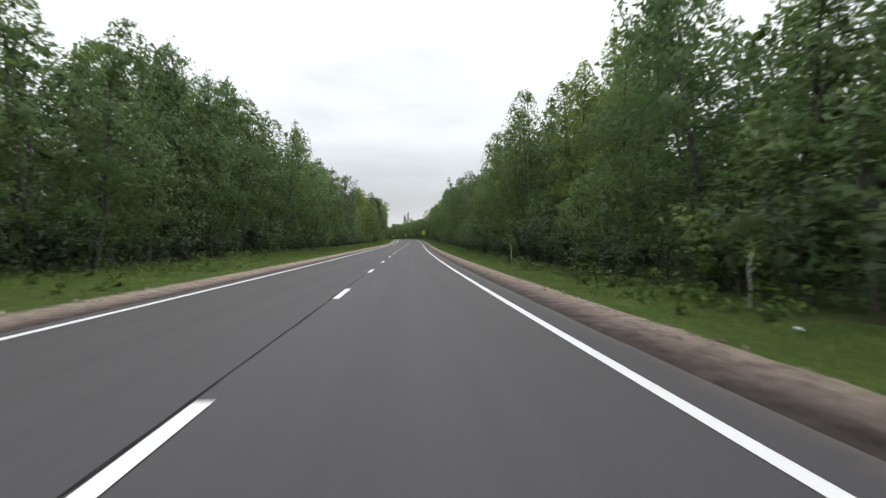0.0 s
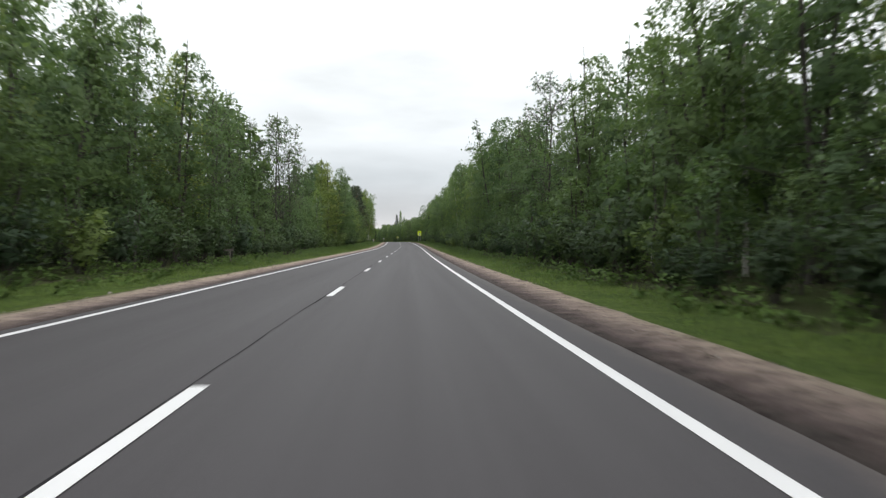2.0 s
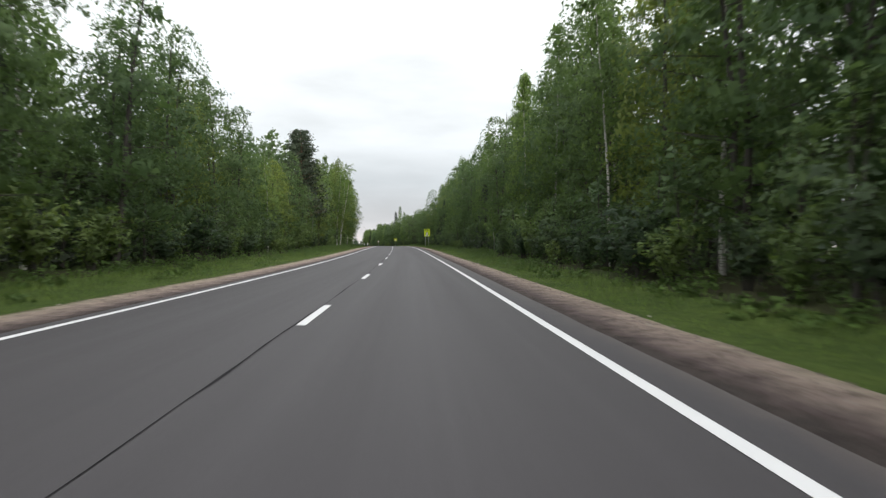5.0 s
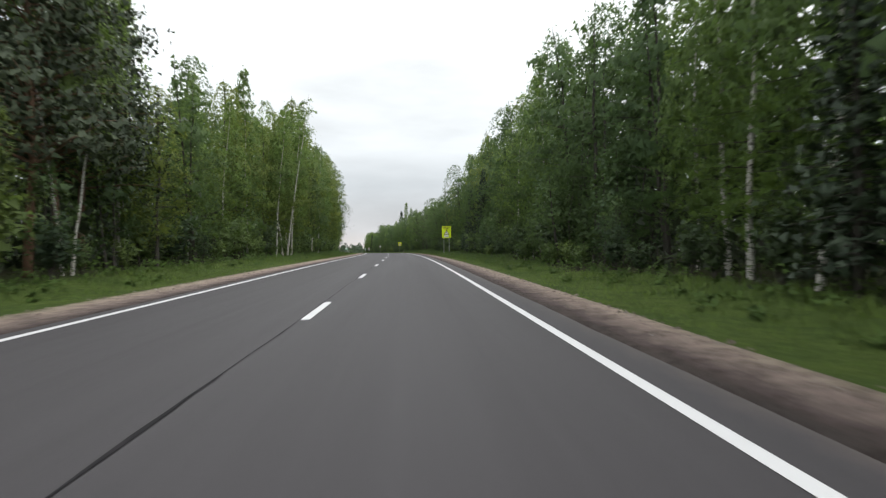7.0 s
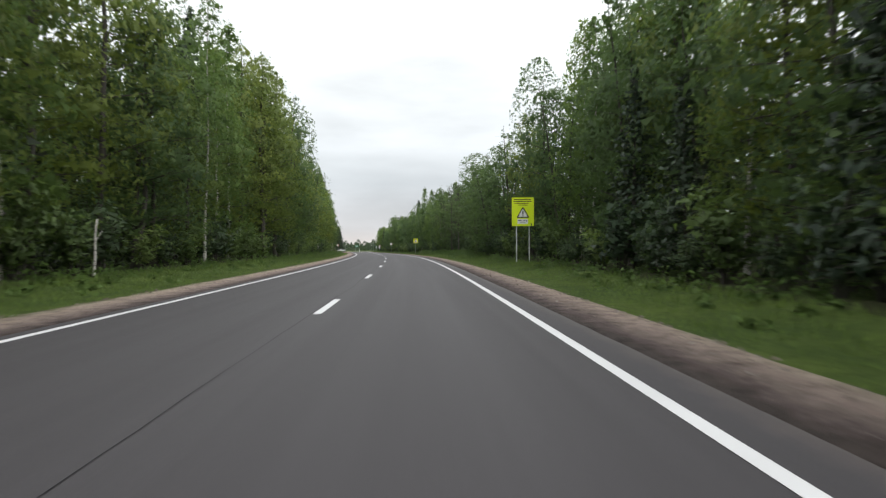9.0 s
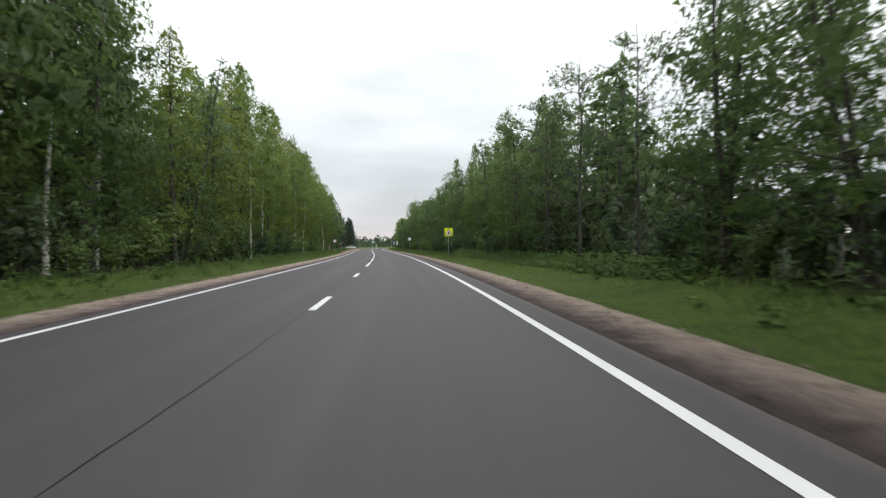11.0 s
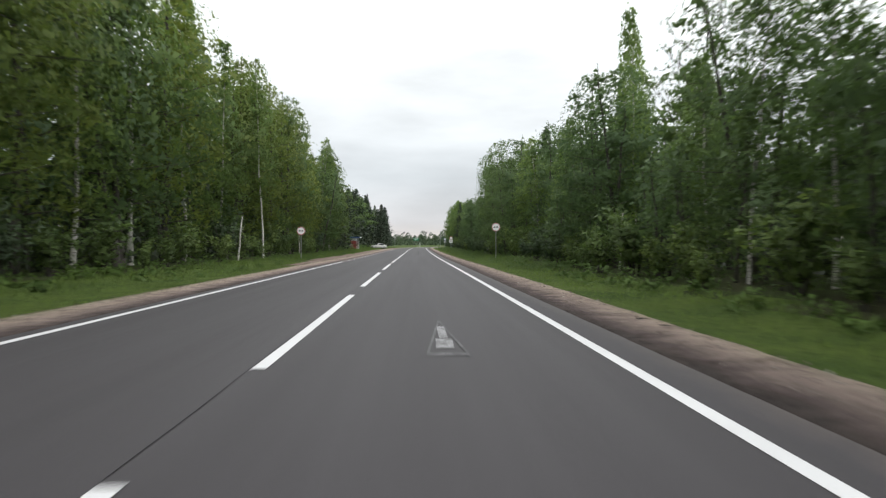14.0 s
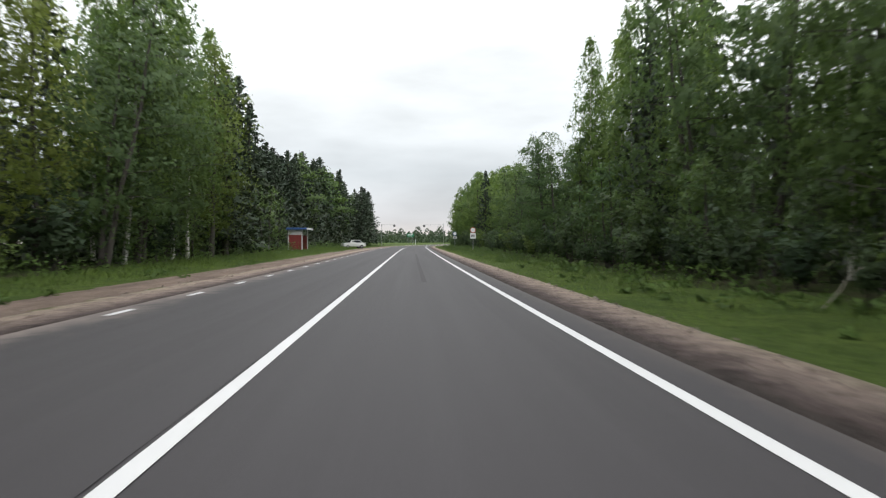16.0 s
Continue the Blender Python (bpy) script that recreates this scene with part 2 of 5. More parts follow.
k.color(k.mix(k.span(k.noise(6, 6, 0.75), 0.42, 0.62, 0.1, 1.0), (0.36, 0.36, 0.37), (0.056, 0.054, 0.057)))
FADED_PAINT = k.m
# shoulder: broken asphalt, then damp brown dirt, then grey-brown gravel, by the distance from the axis (UV), with ragged borders
k = Mat("gravel_shoulder", (0.2, 0.16, 0.13), 0.95)
k.p.inputs["Specular IOR Level"].default_value = 0.12
uv = k.node("ShaderNodeSeparateXYZ")
k.link(k.coords("UV"), uv.inputs[0])
away = k.node("ShaderNodeMath")
away.operation = "ABSOLUTE"
k.link(uv.outputs[0], away.inputs[0])
rag = k.node("ShaderNodeMath")
rag.operation = "MULTIPLY_ADD"
rag.inputs[1].default_value, rag.inputs[2].default_value = 1.1, -0.55
k.link(k.noise(1.6, 9, 0.74), rag.inputs[0])
edge = k.node("ShaderNodeMath")
k.link(away.outputs[0], edge.inputs[0])
k.link(rag.outputs[0], edge.inputs[1])
zone = k.ramp(k.span(edge.outputs[0], 4.3, 6.3, 0, 1), [(0.05, (0.075, 0.064, 0.062)), (0.16, (0.075, 0.062, 0.058)), (0.26, (0.118, 0.093, 0.088)), (0.4, (0.214, 0.168, 0.152)), (0.6, (0.325, 0.258, 0.22)), (0.78, (0.335, 0.285, 0.218)), (0.9, (0.12, 0.125, 0.055))])
spots = k.mix(k.span(k.noise(0.7, 8, 0.7), 0.5, 0.72, 0, 0.45), zone, (0.10, 0.078, 0.07))
blots = k.noise(2.6, 8, 0.78)
spots = k.mix(1.0, spots, k.ramp(blots, [(0.34, (0.45, 0.43, 0.42)), (0.5, (1, 1, 1)), (0.66, (1.35, 1.33, 1.3))]), "MULTIPLY")
fine = k.noise(13, 7, 0.85)
stony = k.span(edge.outputs[0], 4.7, 5.2, 0.1, 1)
chips = k.node("ShaderNodeMath")
chips.operation = "MULTIPLY"
k.link(k.span(fine, 0.54, 0.66, 0, 0.75), chips.inputs[0])
k.link(stony, chips.inputs[1])
k.color(k.mix(chips.outputs[0], k.mix(k.span(fine, 0.34, 0.48, 0.45, 0), spots, (0.05, 0.04, 0.037)), (0.36, 0.31, 0.28))).bump(k.noise(12, 8, 0.85), 1.0, 0.07)
GRAVEL = k.m
k = Mat("sandy_gravel", (0.2, 0.16, 0.13), 0.95)
k.p.inputs["Specular IOR Level"].default_value = 0.12
sand = k.mix(k.span(k.noise(0.6, 8, 0.7, (2.0, 0.5, 1.0), "UV"), 0.38, 0.62, 0, 1), (0.26, 0.198, 0.163), (0.15, 0.113, 0.096))
sand = k.mix(k.span(k.noise(3.0, 8, 0.78), 0.5, 0.7, 0, 0.7), sand, (0.075, 0.057, 0.05))
k.color(k.mix(k.span(k.noise(13, 6, 0.85), 0.55, 0.68, 0, 0.6), sand, (0.34, 0.29, 0.25))).bump(k.noise(12, 8, 0.85), 1.0, 0.06)
SANDY = k.m
k = Mat("pebble", (0.3, 0.26, 0.23), 0.9)
geo = k.node("ShaderNodeNewGeometry")
k.color(k.ramp(geo.outputs["Random Per Island"], [(0, (0.09, 0.07, 0.06)), (0.7, (0.2, 0.16, 0.135)), (1, (0.36, 0.33, 0.3))]))
PEBBLE = k.m
k = Mat("forest_floor", (0.05, 0.05, 0.03), 0.95)
k.p.inputs["Specular IOR Level"].default_value = 0.08
g1 = k.mix(k.span(k.noise(0.25, 5, 0.6), 0.4, 0.6, 0, 1), (0.05, 0.075, 0.02), (0.055, 0.045, 0.03))
k.color(k.mix(k.noise(9, 5, 0.7), g1, (0.03, 0.04, 0.015))).bump(k.noise(6, 6, 0.7), 0.8, 0.1)
FLOOR = k.m
k = Mat("turf", (0.07, 0.12, 0.03), 0.95)
k.p.inputs["Specular IOR Level"].default_value = 0.06
g1 = k.mix(k.span(k.noise(0.45, 7, 0.7), 0.38, 0.62, 0, 1), (0.1, 0.14, 0.035), (0.06, 0.095, 0.026))
k.color(k.mix(k.span(k.noise(4, 7, 0.78), 0.42, 0.66, 0, 0.8), g1, (0.04, 0.062, 0.017))).bump(k.noise(18, 5, 0.8), 0.9, 0.08)
TURF = k.m

GALV = plain("galvanised_steel", (0.42, 0.43, 0.44), 0.45, 0.7, 0.3)
SIGN_YELLOW = plain("fluorescent_sheeting", (0.72, 0.88, 0.012), 0.45, 0, 0.05)
SIGN_WHITE = plain("white_sheeting", (0.78, 0.79, 0.8), 0.4, 0, 0.1)
SIGN_RED = plain("red_sheeting", (0.45, 0.06, 0.06), 0.4, 0, 0.1)
SIGN_BLACK = plain("black_film", (0.02, 0.02, 0.022), 0.5, 0, 0.2)
SIGN_GREY = plain("grey_sheeting", (0.36, 0.37, 0.36), 0.5, 0, 0.15)
SIGN_BLUE = plain("blue_sheeting", (0.02, 0.09, 0.4), 0.45, 0, 0.1)
SIGN_GREEN = plain("green_sheeting", (0.01, 0.17, 0.08), 0.45, 0, 0.1)
WEATHERED = plain("weathered_wood", (0.15, 0.135, 0.12), 0.9, 0, 0.4)
DEADWOOD = plain("dead_wood", (0.38, 0.34, 0.29), 0.9, 0, 0.4)

# ---- helpers for meshes ----


def mesh_from(name, verts, faces, mats, smooth=False, face_mats=None, uvs=None):
    me = bpy.data.meshes.new(name)
    me.from_pydata([tuple(map(float, v)) for v in verts], [], [tuple(map(int, f)) for f in faces])
    for m in (mats if isinstance(mats, (list, tuple)) else [mats]):
        me.materials.append(m)
    if face_mats is not None:
        me.polygons.foreach_set("material_index", np.asarray(face_mats, dtype=np.int32))
    if smooth:
        me.polygons.foreach_set("use_smooth", np.ones(len(me.polygons), dtype=bool))
    if uvs is not None:
        layer = me.uv_layers.new(name="UVMap")
        idx = np.empty(len(me.loops), dtype=np.int32)
        me.loops.foreach_get("vertex_index", idx)
        layer.data.foreach_set("uv", np.asarray(uvs, dtype=np.float32)[idx].ravel())
    me.update()
    return me


def triangles_mesh(name, pts, mat, normals=None):
    """pts: n x 3 x 3 corners of loose triangles; normals: one a triangle, for the soft shading of foliage."""
    n = len(pts)
    me = bpy.data.meshes.new(name)
    me.vertices.add(3 * n)
    me.vertices.foreach_set("co", np.ascontiguousarray(pts, dtype=np.float32).ravel())
    me.loops.add(3 * n)
    me.loops.foreach_set("vertex_index", np.arange(3 * n, dtype=np.int32))
    me.polygons.add(n)
    me.polygons.foreach_set("loop_start", np.arange(0, 3 * n, 3, dtype=np.int32))
    me.polygons.foreach_set("loop_total", np.full(n, 3, dtype=np.int32))
    me.materials.append(mat)
    me.update(calc_edges=True)
    if normals is not None:
        me.polygons.foreach_set("use_smooth", np.ones(n, dtype=bool))
        me.normals_split_custom_set_from_vertices(np.repeat(normals, 3, axis=0).tolist())
    return me


def part(name, bm, mat, parent, label="", smooth=False):
    """Links a bmesh or a mesh as one object under a thing or a part."""
    if isinstance(bm, bmesh.types.BMesh):
        me = bpy.data.meshes.new(name)
        bm.to_mesh(me)
        bm.free()
        me.materials.append(mat)
        if smooth:
            me.polygons.foreach_set("use_smooth", np.ones(len(me.polygons), dtype=bool))
    else:
        me = bm
    ob = new(name, me)
    ob.parent = parent
    return tagged(ob, label)


def box(size, at=(0, 0, 0), bevel=0.0, turn=None, bm=None):
    bm = bm or bmesh.new()
    m = Matrix.Translation(at) @ (turn or Matrix()) @ Matrix.Diagonal((*size, 1))
    made = bmesh.ops.create_cube(bm, size=1, matrix=m)["verts"]
    if bevel:
        edges = list({e for v in made for e in v.link_edges})
        bmesh.ops.bevel(bm, geom=edges, offset=bevel, segments=2, affect="EDGES", profile=0.5)
    return bm


def tube_rings(points, radii, sides=7):
    """Vertices and faces of a tapered tube along points."""
    pts = [Vector(p) for p in points]
    verts, faces = [], []
    for i, p in enumerate(pts):
        d = (pts[min(i + 1, len(pts) - 1)] - pts[max(i - 1, 0)]).normalized()
        a = d.orthogonal().normalized()
        b = d.cross(a)
        for j in range(sides):
            w = 2 * math.pi * j / sides
            verts.append(p + (a * math.cos(w) + b * math.sin(w)) * radii[i])
    for i in range(len(pts) - 1):
        for j in range(sides):
            q = i * sides
            faces.append((q + j, q + (j + 1) % sides, q + sides + (j + 1) % sides, q + sides + j))
    faces.append(tuple(range((len(pts) - 1) * sides, len(pts) * sides)))
    return verts, faces


def pole(r, z0, z1, at=(0, 0), sides=12):
    bm = bmesh.new()
    bmesh.ops.create_cone(bm, cap_ends=True, segments=sides, radius1=r, radius2=r, depth=z1 - z0, matrix=Matrix.Translation((at[0], at[1], (z0 + z1) / 2)))
    return bm


def prism(outline, y0, y1):
    """A flat plate from an x-z outline, between y0 and y1."""
    bm = bmesh.new()
    f = [bm.verts.new((x, y0, z)) for x, z in outline]
    b = [bm.verts.new((x, y1, z)) for x, z in outline]
    bm.faces.new(f)
    bm.faces.new(b[::-1])
    n = len(f)
    for i in range(n):
        bm.faces.new((f[i], b[i], b[(i + 1) % n], f[(i + 1) % n]))
    bmesh.ops.recalc_face_normals(bm, faces=bm.faces)
    return bm


def round_rect(w, h, r, cx=0.0, cz=0.0):
    out = []
    for sx, sz, a0 in ((1, 1, 0), (-1, 1, 90), (-1, -1, 180), (1, -1, 270)):
        for a in (0, 30, 60, 90):
            out.append((cx + sx * (w / 2 - r) + r * math.cos(radians(a0 + a)), cz + sz * (h / 2 - r) + r * math.sin(radians(a0 + a))))
    return out


def disc(r, cx=0.0, cz=0.0, n=36):
    return [(cx + r * math.cos(2 * math.pi * i / n), cz + r * math.sin(2 * math.pi * i / n)) for i in range(n)]


def triangle(side, r, cx=0.0, cz=0.0):
    """A rounded warning triangle, point up, its centre at cx, cz."""
    R = side / math.sqrt(3) - r
    out = []
    for k0 in (90, 210, 330):
        px, pz = cx + R * math.cos(radians(k0)), cz + R * math.sin(radians(k0))
        for a in (-60, -20, 20, 60):
            out.append((px + r * math.cos(radians(k0 + a)), pz + r * math.sin(radians(k0 + a))))
    return out


def band(name, lats, heights, s0, s1, step, mat, parent=None, wobble=0.0, seed=0, kind="structure", rough_z=0.0, shift=0.0):
    """A strip along the road with the given cross-section; wobble moves its outer edges."""
    rng = np.random.default_rng(seed)
    ss = np.arange(s0, s1 + step * 0.5, step)
    n, c = len(ss), len(lats)
    kern = np.hanning(5) / np.hanning(5).sum()
    lo, hi = (np.convolve(rng.normal(0, 1, n + 4), kern, "valid") * wobble * 1.6 for _ in range(2))
    verts, uvs = [], []
    for i in range(c):
        off = lo if i == 0 else hi if i == c - 1 else 0
        x, y, z = on_road(ss, lats[i] + off, heights[i] + (rng.normal(0, rough_z, n) if 0 < i < c - 1 else 0))
        verts.append(np.stack([x, y, z], 1))
        uvs.append(np.stack([np.full(n, lats[i] + shift), ss], 1))
    V = np.stack(verts, 1).reshape(-1, 3)
    U = np.stack(uvs, 1).reshape(-1, 2)
    F = [(a * c + b, a * c + b + 1, (a + 1) * c + b + 1, (a + 1) * c + b) for a in range(n - 1) for b in range(c - 1)]
    me = mesh_from(name, V, F, mat, True, uvs=U)
    ob = new(name, me)
    ob.parent = parent
    return tagged(ob, kind=kind) if parent is None else ob


# ---- ground, road and verges ----


def verge_height(lat):
    """Height of the ground beside the road, over the axis."""
    a = np.abs(lat)
    return np.interp(a, [0, 4.2, 4.6, 5.7, 6.6, 7.6, 9.0, 11, 16, 30, 60, 500], [-0.10, -0.10, -0.09, -0.06, -0.10, -0.12, 0.02, 0.12, 0.2, 0.1, 0.0, -1.0])


# where the turf ends and the undergrowth begins: metres along, metres from the axis
EDGE = {1: [(-20, 8.2), (25, 8.2), (40, 8.5), (54, 8.7), (66, 8.0), (82, 7.9), (98, 8.4), (112, 8.0), (128, 8.5), (160, 8.5), (200, 8.5), (209, 10.0), (220, 10.6), (226, 10.2), (232, 8.4), (247, 9.1), (262, 8.9), (280, 9.4), (330, 9.8), (345, 11.0), (360, 11.5), (384, 9.7), (412, 9.0), (441, 8.6), (460, 9.4), (475, 10.2), (487, 9.2), (600, 9.6)],
        -1: [(-20, 9.8), (25, 9.9), (45, 9.9), (55, 9.4), (66, 9.1), (76, 8.5), (95, 8.4), (105, 8.6), (120, 8.5), (130, 9.0), (142, 9.6), (200, 9.3), (213, 9.0), (245, 9.8), (262, 9.8), (290, 10.0), (365, 10.0), (389, 9.6), (421, 9.9), (450, 9.9), (480, 9.9), (500, 10.5), (520, 12.1), (640, 12.1)]}


def edge_of_turf(side, s):
    r, l = np.array(EDGE[1]), np.array(EDGE[-1])
    return np.where(np.asarray(side) > 0, np.interp(s, r[:, 0], r[:, 1]), np.interp(s, l[:, 0], l[:, 1]))


def ground():
    lats = np.array([-460, -300, -180, -110, -70, -45, -32, -24, -19, -15, -12.5, -11.6, -11, -10.5, -10, -9.5, -9, -8.6, -8.2, -7.8, -7.4, -6.6, -5.9, -5.2, -4.0,
                     4.0, 5.2, 5.9, 6.6, 7.4, 7.8, 8.2, 8.6, 9, 9.5, 10, 10.5, 11, 11.6, 12.5, 15, 19, 24, 32, 45, 70, 110, 180, 300, 460])
    ss = np.concatenate([np.arange(-420, -40, 40.0), np.arange(-40, 680, 2.0), np.arange(680, 1000, 20.0), np.arange(1000, 3001, 200.0)])
    rng = np.random.default_rng(4)
    n, c = len(ss), len(lats)
    V = np.empty((n, c, 3))
    for j, lat in enumerate(lats):
        bump = rng.normal(0, 0.035 if 8.5 < abs(lat) < 30 else 0.012 if 6 < abs(lat) < 30 else 0.0, n)
        x, y, z = on_road(ss, lat, verge_height(lat) + bump)
        V[:, j] = np.stack([x, y, z], 1)
    F, M = [], []
    mid = (lats[:-1] + lats[1:]) / 2
    edge = np.stack([edge_of_turf(-1, ss), edge_of_turf(1, ss)], 1) + rng.normal(0.3, 0.25, (n, 2))
    for a in range(n - 1):
        for b in range(c - 1):
            q = a * c + b
            F.append((q, q + 1, q + c + 1, q + c))
            M.append(1 if abs(mid[b]) > edge[a, int(mid[b] > 0)] and ss[a] < 700 else 0)
    me = mesh_from("ground", V.reshape(-1, 3), F, [TURF, FLOOR], True, M)
    return tagged(new("ground", me), "green roadside turf and dark forest floor", "ground", kind="structure")


ground()
road = band("road", [-4.75, -3.75, -1.9, 0, 1.9, 3.75, 4.75], [-0.075, -0.045, -0.015, 0, -0.015, -0.045, -0.075], -60, 900, 2.0, ASPHALT, None, 0.02, 1)
tagged(road, "grey two-lane asphalt road with fresh white lines", "road")
ROAD_Z = lambda lat: float(np.interp(abs(lat), [0, 1.9, 3.75, 4.75], [0, -0.015, -0.045, -0.075]))
layby = band("layby", [-7.4, -5.8, -4.6], [-0.075, -0.068, -0.062], 535, 640, 2.0, DUSTY, None, 0.12, 2)
tagged(layby, "dusty asphalt bus lay-by beside the lane", "lay-by")
junction = band("junction", [-13, -8, 0, 8, 13], [-0.07, -0.075, -0.08, -0.075, -0.07], 652, 735, 5.0, ASPHALT, None, 0.3, 3)
tagged(junction, "grey asphalt widening at the far junction", "road")
crossroad = band("crossroad", [-60, -30, 0, 30, 60], [-0.05, -0.06, -0.085, -0.06, -0.05], 706, 722, 4.0, ASPHALT, None, 0.3, 7)
tagged(crossroad, "grey asphalt side road crossing at the junction", "road")
for side, seed in ((1, 11), (-1, 12)):
    lat = np.array([4.44, 4.52, 4.8, 5.05, 5.35, 5.7, 6.2])
    hz = np.array([-0.11, -0.055, -0.05, -0.045, -0.038, -0.05, -0.125])
    if side < 0:
        lat, hz = -lat[::-1], hz[::-1]
        lat[-3:] = (-4.75, -4.26, -4.18)
        hz[-2] = -0.047
    sh = band("gravel_shoulder", list(lat), list(hz), -60, 900, 0.8, GRAVEL, None, 0.03, seed, rough_z=0.004, shift=0.0 if side > 0 else -0.4)
    tagged(sh, "brown gravel shoulder with broken dark asphalt edge", "shoulder")


for s0, s1, out, seed in ((452, 466, -6.9, 15), (464, 640, -8.3, 16)):
    lot = band("gravel_widening", [out, -6.6, -6.0, -5.3], [-0.13, -0.05, -0.044, -0.046], s0, s1, 1.0, SANDY, None, 0.16, seed, rough_z=0.01)
    tagged(lot, "brown sandy gravel widening before the bus stop", "shoulder")


def stripe(name, s0, s1, lat, width, parent, mat=PAINT, step=3.0):
    n = max(1, int(math.ceil((s1 - s0) / step)))
    ss = np.linspace(s0, s1, n + 1)
    V = []
    for dl in (-width / 2, width / 2):
        x, y, z = on_road(ss, lat + dl, ROAD_Z(lat) + 0.008)
        V.append(np.stack([x, y, z], 1))
    m = n + 1
    F = [(i, m + i, m + i + 1, i + 1) for i in range(n)]
    ob = new(name, mesh_from(name, np.concatenate(V), F, mat))
    ob.parent = parent
    return ob


stripe("edge_line", -60, 860, LANE, 0.15, road)
stripe("edge_line", -60, 460, -LANE, 0.15, road)
stripe("edge_line", 640, 860, -LANE, 0.15, road)
for i in range(-4, 30):
    stripe("lane_dash", 12 * i, 12 * i + 3, 0, 0.15, road)
for i in range(30, 39):
    stripe("lane_dash", 12 * i, 12 * i + 9, 0, 0.15, road)
stripe("centre_line", 468, 600, 0, 0.15, road)
stripe("centre_line", 660, 860, 0, 0.15, road)
for i in range(44):
    stripe("dotted_dash", 464 + 4 * i, 465 + 4 * i, -LANE, 0.15, road)


def seam():
    """The tarred joint that wanders along the middle of the road."""
    rng = np.random.default_rng(9)
    ss = np.arange(-20, 600, 0.5)
    n = len(ss)
    wander = np.convolve(rng.normal(0, 0.03, n + 8), np.ones(9) / 9 * 1.6, "valid") - 0.10
    wide = np.interp(ss, [210, 240], [0.006, 0.003]) + 0.012 * np.clip(np.convolve(rng.normal(0.2, 1, n + 4), np.ones(5) / 5, "valid") * 1.5, 0.0, 1.8) * np.interp(ss, [210, 240], [1.0, 0.15])
    V = []
    for sgn in (-1, 1):
        x, y, z = on_road(ss, wander + sgn * wide, 0.004)
        V.append(np.stack([x, y, z], 1))
    F = [(i, n + i, n + i + 1, i + 1) for i in range(n - 1)]
    ob = new("tar_seam", mesh_from("tar_seam", np.concatenate(V), F, BITUMEN))
    ob.parent = road


seam()


def road_warning_mark():
    """A worn painted triangle with plain bars inside, stretched along the lane."""
    def spot(u, v):
        x, y, z = on_road(420.85 + 0.94 * v, 1.94 + 0.74 * u, ROAD_Z(1.95) + 0.008)
        return (float(x), float(y), float(z))
    for a, b, w in (((-0.33, 0), (0.33, 0), 0.16), ((-0.31, 0.1), (0, 3.3), 0.045), ((0.31, 0.1), (0, 3.3), 0.045), ((0, 1.3), (0.0, 2.5), 0.16), ((-0.02, 0.45), (0, 1.2), 0.3)):
        d = Vector((b[0] - a[0], b[1] - a[1])).normalized()
        p = Vector((-d.y, d.x)) * w / 2
        V = [spot(a[0] + p.x, a[1] + p.y), spot(a[0] - p.x, a[1] - p.y), spot(b[0] - p.x, b[1] - p.y), spot(b[0] + p.x, b[1] + p.y)]
        ob = new("worn_mark", mesh_from("worn_mark", V, [(0, 1, 2, 3)], WORN_PAINT if b[1] > 3 or b[1] == a[1] else FADED_PAINT))
        ob.parent = road


road_warning_mark()
stripe("tyre_mark", 492, 531, 1.95, 0.16, road, TYRE_MARK)

# ---- trees ----


def unit(v):
    return v / (np.linalg.norm(v, axis=-1, keepdims=True) + 1e-9)


def leaf_triangles(rng, centres, size, droop=0.3, shape=0.8, out=None, soft=0.86):
    """One small leaf spray as a triangle at each centre, and its shading normal; out: the way out of the clump that it belongs to."""
    n = len(centres)
    if out is None:
        out = np.tile((0.0, 0.0, 1.0), (n, 1))
    face = unit(out + unit(rng.normal(0, 1, (n, 3))) * 0.9)
    axis = unit(rng.normal(0, 1, (n, 3)) + np.array([0, 0, -droop * 1.6]))
    axis = unit(axis - face * (axis * face).sum(1)[:, None])
    side = np.cross(face, axis)
    ln = (size * rng.uniform(0.6, 1.4, n))[:, None]
    wd = ln * shape
    tri = np.stack([centres + side * wd / 2 - axis * ln * 0.4, centres - side * wd / 2 - axis * ln * 0.4, centres + axis * ln * 0.6], 1)
    geo = np.cross(tri[:, 1] - tri[:, 0], tri[:, 2] - tri[:, 0])
    flip = (geo * face).sum(1) < 0
    tri[flip] = tri[flip][:, ::-1]
    return tri, unit(out * soft + face * (1 - soft) + np.array([0, 0, 0.2]))


def clump_points(rng, tips, count, inner=0.25, flat=0.85):
    """Points in ball-like clumps and their way out: fine leaves in the outer part, then a share of coarse ones inside."""
    pick = rng.integers(0, len(tips), count)
    d = unit(rng.normal(0, 1, (count, 3)) + np.array([0, 0, 0.25]))
    core = np.arange(count) >= count * (1 - inner)
    far = np.where(core, rng.uniform(0.05, 0.6, count), np.abs(rng.normal(0.62, 0.3, count)))[:, None]
    return tips[pick, :3] + d * tips[pick, 3:4] * far * np.array([1, 1, flat]), d, core


def joined_tubes(name, tubes, mat, limb=None):
    """Tubes joined into one mesh; limb: the bark of all tubes but the stems."""
    V, F, M, k0 = [], [], [], 0
    for v, f in tubes:
        V += [tuple(a) for a in v]
        F += [tuple(i + k0 for i in q) for q in f]
        M += [0 if len(v) > 24 else 1] * len(f)
        k0 = len(V)
    return mesh_from(name, V, F, [mat, limb] if limb else mat, True, M if limb else None)


